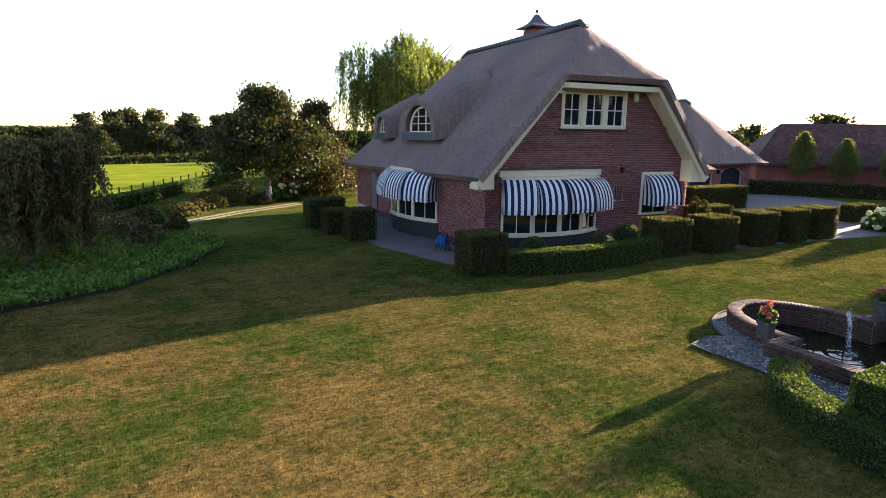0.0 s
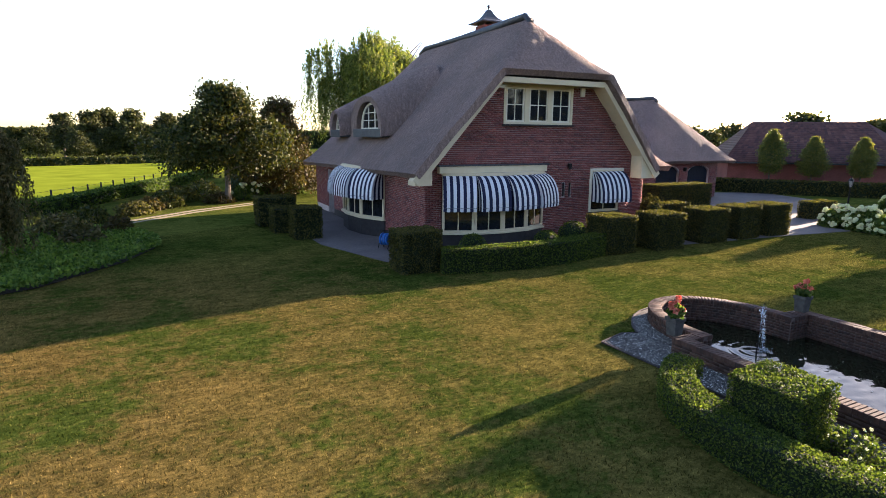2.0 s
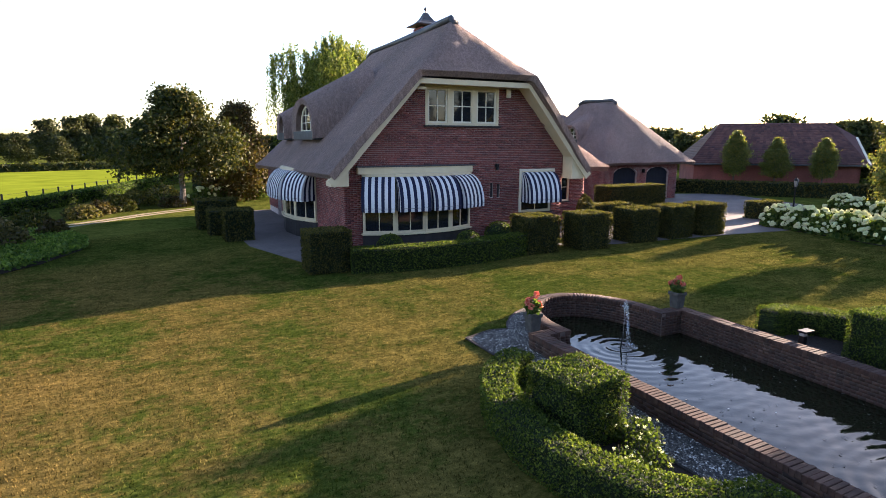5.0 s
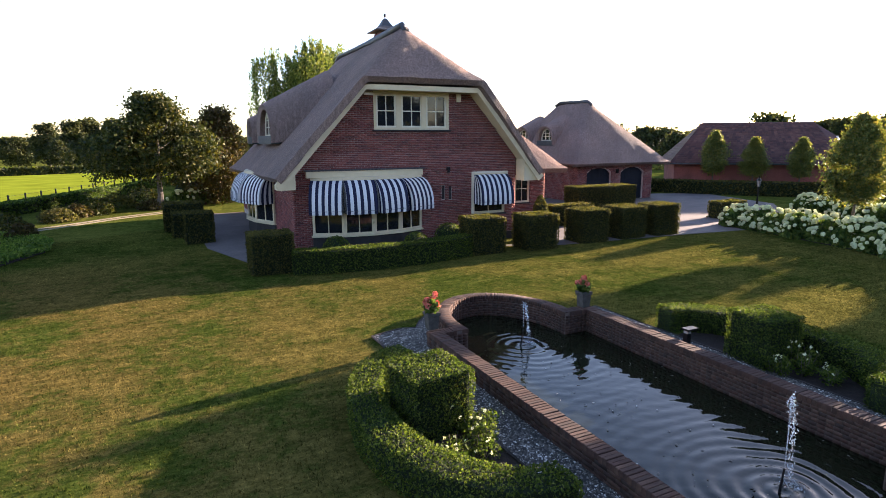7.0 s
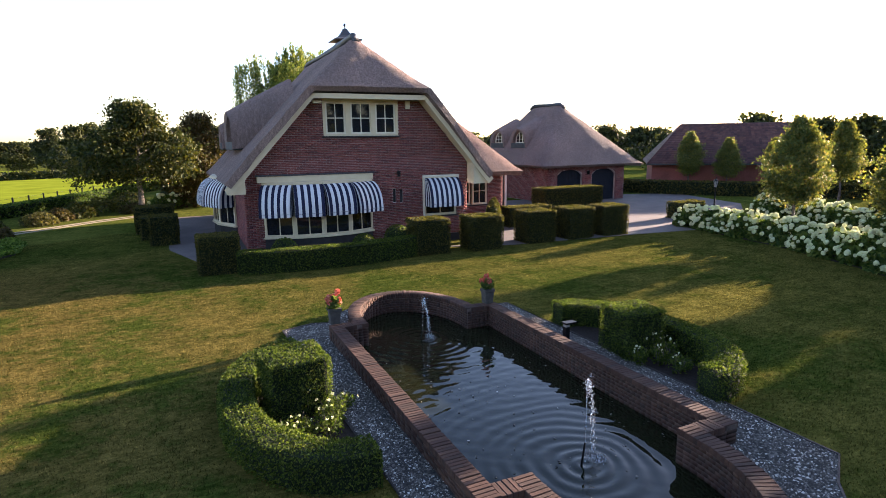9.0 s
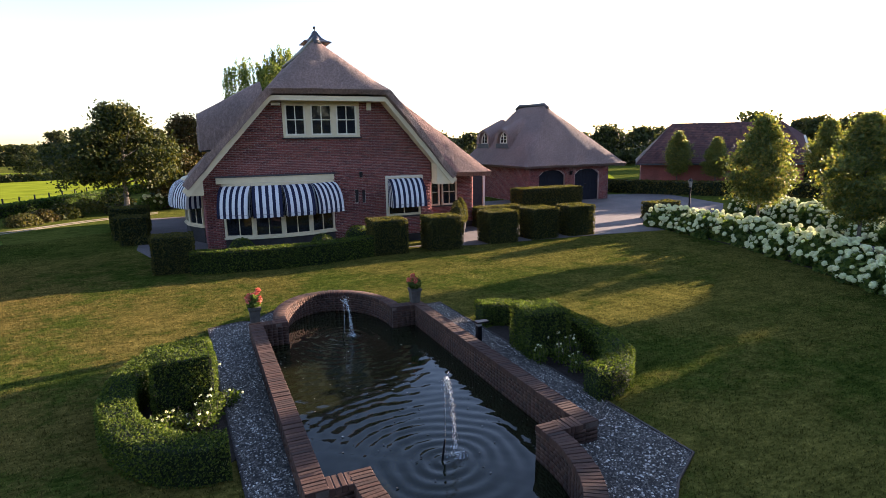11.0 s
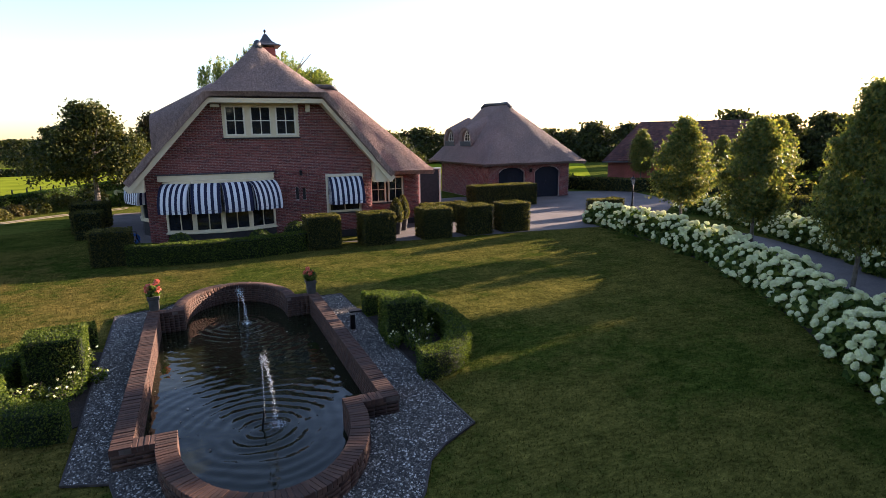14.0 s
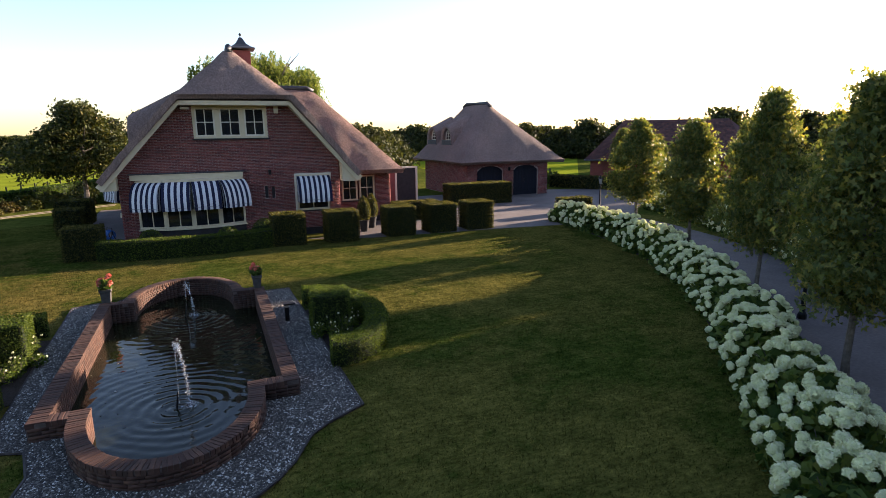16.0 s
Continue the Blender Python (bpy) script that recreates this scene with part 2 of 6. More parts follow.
M_BROWN = leafy("reddish_shrub_leaves", [(0.03, 0.022, 0.010), (0.06, 0.042, 0.015), (0.04, 0.044, 0.014), (0.10, 0.07, 0.022)], 0.6, None, 0.25)
M_WILLOW = leafy("willow_leaves", [(0.048, 0.072, 0.018), (0.082, 0.11, 0.027), (0.125, 0.15, 0.04), (0.19, 0.195, 0.055)], 0.55, (1.5, 1.6, 0.6), 0.45)
M_WEEP = leafy("weeping_beech_leaves", [(0.034, 0.036, 0.014), (0.066, 0.066, 0.024), (0.10, 0.092, 0.034), (0.145, 0.115, 0.048)], 0.6, (1.4, 1.3, 0.6), 0.25)
M_COVER = leafy("groundcover_leaves", [(0.02, 0.04, 0.009), (0.042, 0.07, 0.014), (0.066, 0.10, 0.02), (0.10, 0.13, 0.028)])
M_BEDCOVER = leafy("ground_elder_leaves", [(0.035, 0.07, 0.013), (0.07, 0.12, 0.022), (0.11, 0.17, 0.03), (0.16, 0.21, 0.042)])
M_FARTREE = leafy("far_tree_leaves", [(0.014, 0.02, 0.009), (0.028, 0.038, 0.013), (0.045, 0.055, 0.018), (0.075, 0.08, 0.025)], 0.7, (1.4, 1.3, 0.6), 0.25)
M_FLOWER = leafy("coral_begonia_petals", [(0.40, 0.07, 0.045), (0.55, 0.14, 0.09), (0.66, 0.28, 0.20), (0.48, 0.10, 0.07)], 0.6, (1.3, 1.0, 0.9), 0.3)
M_GRASSB = turf("grass_blades", True)
M_SPRAY, _n, _l, _b = mat("falling_water", 0.08)
_b.inputs["Base Color"].default_value = (0.85, 0.88, 0.9, 1)
_b.inputs["Transmission Weight"].default_value = 0.85
_b.inputs["IOR"].default_value = 1.33
M_HOSE = plain("blue_plastic", (0.02, 0.10, 0.32), 0.4, 0, 0.1, 10, 0.1)
M_LAMPGLASS = plain("smoky_lamp_glass", (0.22, 0.22, 0.21), 0.3, 0, 0.05, 5, 0.05)
M_GREYPOT = plain("dark_glazed_pot", (0.03, 0.03, 0.032), 0.4, 0, 0.2, 8, 0.2)

# ---------- mesh helpers ----------
RNG = np.random.default_rng(7)


def link_bm(name, bm, material, parent=None, smooth=False):
    me = bpy.data.meshes.new(name)
    bm.normal_update()
    bm.to_mesh(me)
    bm.free()
    if smooth:
        me.shade_smooth()
    if material is not None:
        for q in (material if isinstance(material, (list, tuple)) else [material]):
            me.materials.append(q)
    ob = new(name, me)
    if parent is not None:
        ob.parent = parent
    return ob


def part(name, bm, material, parent, label="", smooth=False):
    ob = link_bm(name, bm, material, parent, smooth)
    return tagged(ob, label) if label else ob


def thing(name, label, category, group="", at=None, kind=""):
    ob = new(name)
    ob.empty_display_size = 0.2
    if at is not None:
        ob.matrix_basis = at if isinstance(at, Matrix) else Matrix.Translation(at)
    return tagged(ob, label, category, group, kind)


def arrays(name, co, quads, material, parent=None, tris=None):
    """A mesh straight from numpy arrays."""
    me = bpy.data.meshes.new(name)
    co = np.asarray(co, np.float32)
    polys = np.asarray(quads if quads is not None else tris, np.int32)
    k = polys.shape[1]
    me.vertices.add(len(co))
    me.vertices.foreach_set("co", co.ravel())
    me.loops.add(polys.size)
    me.loops.foreach_set("vertex_index", polys.ravel())
    me.polygons.add(len(polys))
    me.polygons.foreach_set("loop_start", np.arange(0, polys.size, k, dtype=np.int32))
    me.update(calc_edges=True)
    me.validate()
    if material is not None:
        me.materials.append(material)
    ob = new(name, me)
    if parent is not None:
        ob.parent = parent
    return ob


def box(bm, x0, x1, y0, y1, z0, z1, bev=0.0, m=None):
    r = bmesh.ops.create_cube(bm, size=1)
    vs = r["verts"]
    bmesh.ops.transform(bm, matrix=Matrix.Translation(((x0 + x1) / 2, (y0 + y1) / 2, (z0 + z1) / 2)) @ Matrix.Diagonal((x1 - x0, y1 - y0, z1 - z0, 1)), verts=vs)
    if bev:
        es = list({e for v in vs for e in v.link_edges})
        out = bmesh.ops.bevel(bm, geom=es, offset=bev, segments=2, affect='EDGES', profile=0.7)
        vs = list({v for f in out["faces"] for v in f.verts} | {v for v in vs if v.is_valid})
    if m is not None:
        bmesh.ops.transform(bm, matrix=m, verts=vs)
    return vs


def cone(bm, p, q, r0, r1, seg=8, caps=True):
    p, q = Vector(p), Vector(q)
    d = q - p
    m = Matrix.Translation((p + q) / 2) @ d.to_track_quat('Z', 'Y').to_matrix().to_4x4()
    return bmesh.ops.create_cone(bm, cap_ends=caps, segments=seg, radius1=r0, radius2=max(r1, 0.0005), depth=d.length, matrix=m)["verts"]


def lathe(bm, prof, seg=20, m=None):
    rings = []
    for r, z in prof:
        rings.append([bm.verts.new((r * math.cos(2 * math.pi * i / seg), r * math.sin(2 * math.pi * i / seg), z)) for i in range(seg)])
    for a, b in zip(rings, rings[1:]):
        for i in range(seg):
            bm.faces.new((a[i], a[(i + 1) % seg], b[(i + 1) % seg], b[i]))
    bm.faces.new(rings[-1])
    bm.faces.new(rings[0][::-1])
    if m is not None:
        bmesh.ops.transform(bm, matrix=m, verts=[v for r in rings for v in r])
    return rings


def prism(bm, poly, z0, z1):
    lo = [bm.verts.new((x, y, z0)) for x, y in poly]
    hi = [bm.verts.new((x, y, z1)) for x, y in poly]
    k = len(poly)
    for i in range(k):
        bm.faces.new((lo[i], lo[(i + 1) % k], hi[(i + 1) % k], hi[i]))
    bm.faces.new(hi)
    bm.faces.new(lo[::-1])


def tube(bm, pts, r, seg=6):
    pts = [Vector(p) for p in pts]
    rings = []
    for i, p in enumerate(pts):
        d = (pts[min(i + 1, len(pts) - 1)] - pts[max(i - 1, 0)]).normalized()
        a = d.orthogonal().normalized()
        b = d.cross(a)
        rr = r[i] if isinstance(r, (list, tuple)) else r
        rings.append([bm.verts.new(p + a * (rr * math.cos(2 * math.pi * j / seg)) + b * (rr * math.sin(2 * math.pi * j / seg))) for j in range(seg)])
    for a, b in zip(rings, rings[1:]):
        j0 = min(range(seg), key=lambda j: (a[0].co - b[j].co).length)
        for j in range(seg):
            bm.faces.new((a[j], a[(j + 1) % seg], b[(j0 + j + 1) % seg], b[(j0 + j) % seg]))
    bm.faces.new(rings[0][::-1])
    bm.faces.new(rings[-1])


def leaf_mesh(name, pts, size, material, parent=None, out=None, long=1.6, vary=0.4, flat=0.0, droop=0.0):
    """Many single leaves, each a bent diamond of two faces' width, at pts."""
    n = len(pts)
    ax = RNG.normal(size=(n, 3))
    if out is not None:
        ax = ax * 0.8 + out
    if flat:
        ax[:, 2] *= 1 - flat
    if droop:
        ax[:, 2] -= droop
    ax /= np.linalg.norm(ax, axis=1, keepdims=True) + 1e-9
    sd = np.cross(ax, RNG.normal(size=(n, 3)))
    sd /= np.linalg.norm(sd, axis=1, keepdims=True) + 1e-9
    s = (size * (1 + vary * (RNG.random(n) * 2 - 1)))[:, None]
    nor = np.cross(ax, sd)
    co = np.empty((n, 4, 3))
    co[:, 0] = pts - ax * s * long * 0.5
    co[:, 1] = pts + sd * s * 0.5 + nor * s * 0.12
    co[:, 2] = pts + ax * s * long * 0.5 - nor * s * 0.1
    co[:, 3] = pts - sd * s * 0.5 + nor * s * 0.12
    q = np.arange(n * 4).reshape(n, 4)
    return arrays(name, co.reshape(-1, 3), q, material, parent)


def lobed_leaves(name, pts, size, material, parent, out, droop=0.3, vary=0.35):
    """Star-shaped leaves: three pointed lobes from one stalk end, each leaf one island."""
    n = len(pts)
    ax = RNG.normal(size=(n, 3)) * 0.8 + out
    ax[:, 2] -= droop
    ax /= np.linalg.norm(ax, axis=1, keepdims=True) + 1e-9
    sd = np.cross(ax, RNG.normal(size=(n, 3)))
    sd /= np.linalg.norm(sd, axis=1, keepdims=True) + 1e-9
    nor = np.cross(ax, sd)
    s = (size * (1 + vary * (RNG.random(n) * 2 - 1)))[:, None]
    co = np.empty((n, 10, 3))
    co[:, 0] = pts
    for j, (a, ln) in enumerate(((0.0, 1.0), (1.15, 0.85), (-1.15, 0.85))):
        d = ax * math.cos(a) + sd * math.sin(a)
        e = sd * math.cos(a) - ax * math.sin(a)
        co[:, 1 + 3 * j] = pts + s * (d * 0.45 * ln + e * 0.24 + nor * 0.08)
        co[:, 2 + 3 * j] = pts + s * (d * ln - nor * 0.12)
        co[:, 3 + 3 * j] = pts + s * (d * 0.45 * ln - e * 0.24 + nor * 0.08)
    q = (np.arange(n)[:, None, None] * 10 + np.array([(0, 1, 2, 3), (0, 4, 5, 6), (0, 7, 8, 9)])[None]).reshape(-1, 4)
    return arrays(name, co.reshape(-1, 3), q, material, parent)


def on_box(n, sx, sy, sz, top=1.0):
    """Points on the faces of a box that stands on z = 0, bottom left out, with outward normals."""
    ar = np.array([sy * sz, sy * sz, sx * sz, sx * sz, sx * sy * top])
    k = RNG.choice(5, n, p=ar / ar.sum())
    u, v = RNG.random(n), RNG.random(n)
    p, o = np.zeros((n, 3)), np.zeros((n, 3))
    for f, (ax, sg) in enumerate(((0, -1), (0, 1), (1, -1), (1, 1), (2, 1))):
        m = k == f
        if ax == 2:
            p[m] = np.stack([(u[m] - .5) * sx, (v[m] - .5) * sy, np.full(m.sum(), sz)], 1)
        else:
            other, so, sa = (1, sy, sx) if ax == 0 else (0, sx, sy)
            p[m, ax] = sg * sa / 2
            p[m, other] = (u[m] - .5) * so
            p[m, 2] = v[m] * sz
        o[m, ax] = sg
    return p, o


def lumps(p, amp, scale):
    return np.array([noise.noise(Vector(q) * scale) for q in p]) * amp

# ---------- ground ----------


# pond: outer wall rectangle, middle line, coping height, wall width, radii of the near and far bays
PX0, PX1, PY0, PY1, PC = -3.88, 0.04, -16.25, -9.68, -1.94
ZC, WT = 0.30, 0.25
RN, RF = 1.40, 1.42      # half widths of the near and far bays
EN, EF = 1.98, 2.0       # and how far they reach out


def pond_line(off):
    """The pond wall's line, off metres inside its outer face, as a closed polygon."""
    x0, x1, y0, y1 = PX0 + off, PX1 - off, PY0 + off, PY1 - off
    rn, rf = RN - off, RF - off
    en, ef = EN - off, EF - off
    pts = [(x0, y1), (x0, y0), (PC - rn, y0)]
    n = 26
    for i in range(n + 1):
        a = math.pi + math.pi * i / n
        pts.append((PC + rn * math.cos(a), PY0 + en * math.sin(a)))
    pts += [(PC + rn, y0), (x1, y0), (x1, y1), (PC + rf, y1)]
    for i in range(n + 1):
        a = math.pi * i / n
        pts.append((PC + rf * math.cos(a), PY1 + ef * math.sin(a)))
    pts += [(PC - rf, y1)]
    return pts


def holed_sheet(bm, outline, hole, z):
    """A flat sheet with one hole; returns the outline's vertices."""
    edges, first = [], None
    for loop in (outline, hole):
        vs = [bm.verts.new((x, y, z)) for x, y in loop]
        first = first or vs
        edges += [bm.edges.new((vs[i], vs[(i + 1) % len(vs)])) for i in range(len(vs))]
    bmesh.ops.triangle_fill(bm, use_beauty=True, use_dissolve=False, edges=edges, normal=(0, 0, 1))
    return first


def ground_sheet():
    bm = bmesh.new()
    n = 60
    prev = None
    for r in (24, 45, 80, 150, 300, 700, 1500):
        ring = [(r * math.cos(2 * math.pi * i / n), r * math.sin(2 * math.pi * i / n) - 5) for i in range(n)]
        if prev is None:
            prev = holed_sheet(bm, ring, pond_line(WT / 2), 0.0)
            continue
        cur = [bm.verts.new((x, y, 0)) for x, y in ring]
        for i in range(n):
            bm.faces.new((prev[i], cur[i], cur[(i + 1) % n], prev[(i + 1) % n]))
        prev = cur
    bmesh.ops.recalc_face_normals(bm, faces=list(bm.faces))
    return tagged(link_bm("ground", bm, M_LAWN), "mown lawn, patchily dry and brown, reaching to the fields", "ground", kind="structure")


ground_sheet()


def sheet(name, poly, z, material, label, cat, h=None):
    bm = bmesh.new()
    prism(bm, poly, z - (h or 0.03), z)
    return tagged(link_bm(name, bm, material), label, cat, kind="structure")


sheet("meadow", [(-19.5, 14), (-12.2, 29.5), (-5, 50), (2, 75), (-60, 110), (-160, 90), (-160, 20), (-40, -10)], 0.02, M_FIELD, "bright sunlit green meadow behind the wire fence", "meadow")


def side_line(mid, d):
    out = []
    for i, p in enumerate(mid):
        a, b = Vector(mid[max(0, i - 1)]), Vector(mid[min(len(mid) - 1, i + 1)])
        t = (b - a).normalized()
        out.append((p[0] - t.y * d, p[1] + t.x * d))
    return out


BED_EDGE = [(14.5, -1.9), (14.2, -4.6), (13.6, -7.6), (12.5, -10.8), (11.05, -13.7), (9.25, -16.3), (7.35, -18.65), (5.55, -20.75), (4.1, -22.3)]
DRIVE_MID = [(22.5, 5.0)] + side_line(BED_EDGE, 3.15) + [(1.5, -30)]
left_edge = side_line(DRIVE_MID, -1.6)
right_edge = side_line(DRIVE_MID, 1.6)
sheet("driveway", left_edge + right_edge[::-1], 0.012, M_PAVE, "grey clinker-paved driveway curving along the hydrangeas", "driveway")
sheet("forecourt", [(2.6, -1.3), (5.2, -2.2), (11.0, -2.6), (15.6, -3.1), (19.0, -2.0), (25, 3), (27, 10), (21.5, 12), (4.3, 12), (4.3, -1.2)], 0.016, M_PAVE, "grey clinker forecourt before the garage", "pavement")
sheet("terrace", [(-7.3, 14), (-7.0, 3.2), (-5.9, -0.4), (-5.1, -1.6), (-4.3, -1.4), (-4.3, 14)], 0.02, M_PAVE, "grey paved terrace along the side of the house", "terrace")
M_TRACK = plain("sandy_track", (0.2, 0.165, 0.11), 0.95, 0, 0.2, 3, 0.5)
for d in (0.0, 0.75):
    sheet("garden_path", [(-20, 8.1 + d), (-14.2, 10.4 + d), (-10.5, 14.0 + d), (-6.9, 16.6 + d), (-6.9, 16.85 + d), (-10.6, 14.28 + d), (-14.3, 10.68 + d), (-20, 8.35 + d)], 0.014, M_TRACK, "narrow pale wheel track across the lawn", "path")

# ---------- brickwork ----------


def lay_bricks(name, m, spans, z0, z1, material, parent, L=0.21, H=0.052, gap=0.0105, proud=0.012, single=None):
    """Running-bond bricks on the plane of m (x along, z up, -y outward). spans(z) gives the stretches to fill."""
    boxes = []
    row, z = 0, z0
    while z + H <= z1 + 1e-6:
        for a, b in spans(z + H / 2):
            x = math.floor(a / (L + gap)) * (L + gap) - (0.5 * (L + gap) if row % 2 else 0)
            while x < b:
                s, e = max(x, a), min(x + L, b)
                if e - s > 0.03:
                    boxes.append((s, e, z, z + H))
                x += L + gap
        z += H + gap
        row += 1
    if single is not None:
        me, z_lo, z_hi, most = single
        keep = []
        for s, e, a, b in boxes:
            if most > 0 and z_lo < a < z_hi and e - s > L - 0.002:
                ob = new("brick", me)
                ob.parent = parent
                ob.matrix_basis = m @ Matrix.Translation(((s + e) / 2, RNG.normal(0, 0.002), a))
                most -= 1
            else:
                keep.append((s, e, a, b))
        boxes = keep
    bx = np.array(boxes)
    n = len(bx)
    pr = proud + RNG.normal(0, 0.0022, n)
    co = np.empty((n, 8, 3))
    for i, (xi, zi, dp) in enumerate(((0, 2, 0), (1, 2, 0), (1, 3, 0), (0, 3, 0), (0, 2, 1), (1, 2, 1), (1, 3, 1), (0, 3, 1))):
        co[:, i, 0] = bx[:, xi]
        co[:, i, 2] = bx[:, zi]
        co[:, i, 1] = -pr if dp else 0.02
    co = co.reshape(-1, 3)
    base = np.arange(n)[:, None] * 8
    q = np.concatenate([base + f for f in ([4, 5, 6, 7], [0, 1, 5, 4], [1, 2, 6, 5], [2, 3, 7, 6], [3, 0, 4, 7])])
    ob = arrays(name, co, q, material, parent)
    ob.matrix_basis = m
    ob["kind"] = "stuff"
    return ob


def holed_wall(name, outline, holes, thick, m, material, parent):
    """A wall slab with openings through it: outline in (along, up)."""
    bm = bmesh.new()
    edges = []
    for loop in [outline] + [[(x0, z0), (x1, z0), (x1, z1), (x0, z1)] for x0, x1, z0, z1 in holes]:
        vs = [bm.verts.new((x, 0, z)) for x, z in loop]
        edges += [bm.edges.new((vs[i], vs[(i + 1) % len(vs)])) for i in range(len(vs))]
    bmesh.ops.triangle_fill(bm, use_beauty=True, use_dissolve=False, edges=edges)
    ex = bmesh.ops.extrude_face_region(bm, geom=list(bm.faces))
    bmesh.ops.translate(bm, vec=(0, thick, 0), verts=[v for v in ex["geom"] if isinstance(v, bmesh.types.BMVert)])
    bmesh.ops.recalc_face_normals(bm, faces=list(bm.faces))
    ob = part(name, bm, material, parent)
    ob.matrix_basis = m
    return ob


def cut(a, b, holes, z):
    """[a, b] without the holes open at height z."""
    out = [(a, b)]
    for x0, x1, z0, z1 in holes:
        if z0 <= z <= z1:
            nxt = []
            for s, e in out:
                if x1 <= s or x0 >= e:
                    nxt.append((s, e))
                else:
                    if x0 > s:
                        nxt.append((s, x0))
                    if x1 < e:
                        nxt.append((x1, e))
            out = nxt
    return out


def window(name, parent, m, w, h, cols, rows, paint, fr=0.07, bars=0.028, deep=0.09, sill=True):
    """A casement: frame, glazing bars, panes; m: lower left corner, x along, -y outward."""
    win = new(name)
    win.parent = parent
    win.matrix_basis = m
    bm = bmesh.new()
    for x0, x1, z0, z1 in ((0, fr, 0, h), (w - fr, w, 0, h), (fr, w - fr, 0, fr), (fr, w - fr, h - fr, h)):
        box(bm, x0, x1, -0.02, deep, z0, z1, 0.006)
    part("window_frame", bm, paint, win)
    iw, ih = w - 2 * fr, h - 2 * fr
    for i in range(1, cols):
        bm = bmesh.new()
        x = fr + iw * i / cols
        box(bm, x - bars / 2, x + bars / 2, 0.0, 0.05, fr, h - fr, 0.004)
        part("glazing_bar", bm, paint, win)
    for j in range(1, rows):
        bm = bmesh.new()
        z = fr + ih * j / rows
        box(bm, fr, w - fr, 0.002, 0.048, z - bars / 2, z + bars / 2, 0.004)
        part("glazing_bar", bm, paint, win)
    for i in range(cols):
        for j in range(rows):
            bm = bmesh.new()
            box(bm, fr + iw * i / cols, fr + iw * (i + 1) / cols, 0.024, 0.03, fr + ih * j / rows, fr + ih * (j + 1) / rows)
            part("pane", bm, M_GLASS, win)
    if sill:
        bm = bmesh.new()
        box(bm, -0.05, w + 0.05, -0.09, deep, -0.06, 0.0, 0.01)
        part("window_sill", bm, M_DARKBASE, win)
    return win


# ---------- thatched roofs ----------


def thatch(name, pts, faces, parent, thick=0.24, smooth_n=1, amp=0.03, reed=None):
    bm = bmesh.new()
    vs = [bm.verts.new(p) for p in pts]
    for f in faces:
        bm.faces.new([vs[i] for i in f])
    bmesh.ops.triangulate(bm, faces=list(bm.faces))
    for _ in range(4):
        es = [e for e in bm.edges if e.calc_length() > 0.55]
        if not es:
            break
        bmesh.ops.subdivide_edges(bm, edges=es, cuts=1, use_grid_fill=False)
        bmesh.ops.triangulate(bm, faces=list(bm.faces))
    inner = [v for v in bm.verts if not v.is_boundary]
    for _ in range(smooth_n):
        bmesh.ops.smooth_vert(bm, verts=inner, factor=0.5, use_axis_x=True, use_axis_y=True, use_axis_z=True)
    bm.normal_update()
    for v in bm.verts:
        v.co += v.normal * (amp * noise.noise(v.co * 1.1) + amp * 0.6 * noise.noise(v.co * 3.7))
    bm.normal_update()
    top = list(bm.faces)
    ex = bmesh.ops.extrude_face_region(bm, geom=top, use_keep_orig=True)
    low = [g for g in ex["geom"] if isinstance(g, bmesh.types.BMVert)]
    for v in low:
        n = Vector(v.normal)
        v.co -= n * thick
    bmesh.ops.recalc_face_normals(bm, faces=list(bm.faces))
    ob = part(name, bm, reed or M_THATCH, parent)
    ob.data.shade_smooth()
    ob.data.set_sharp_from_angle(angle=radians(38))
    return ob


def ridge_cap(parent, pts, r=0.2):
    bm = bmesh.new()
    tube(bm, pts, r, 10)
    return part("ridge_cap", bm, M_LEAD, parent, "dark ridge capping", smooth=True)


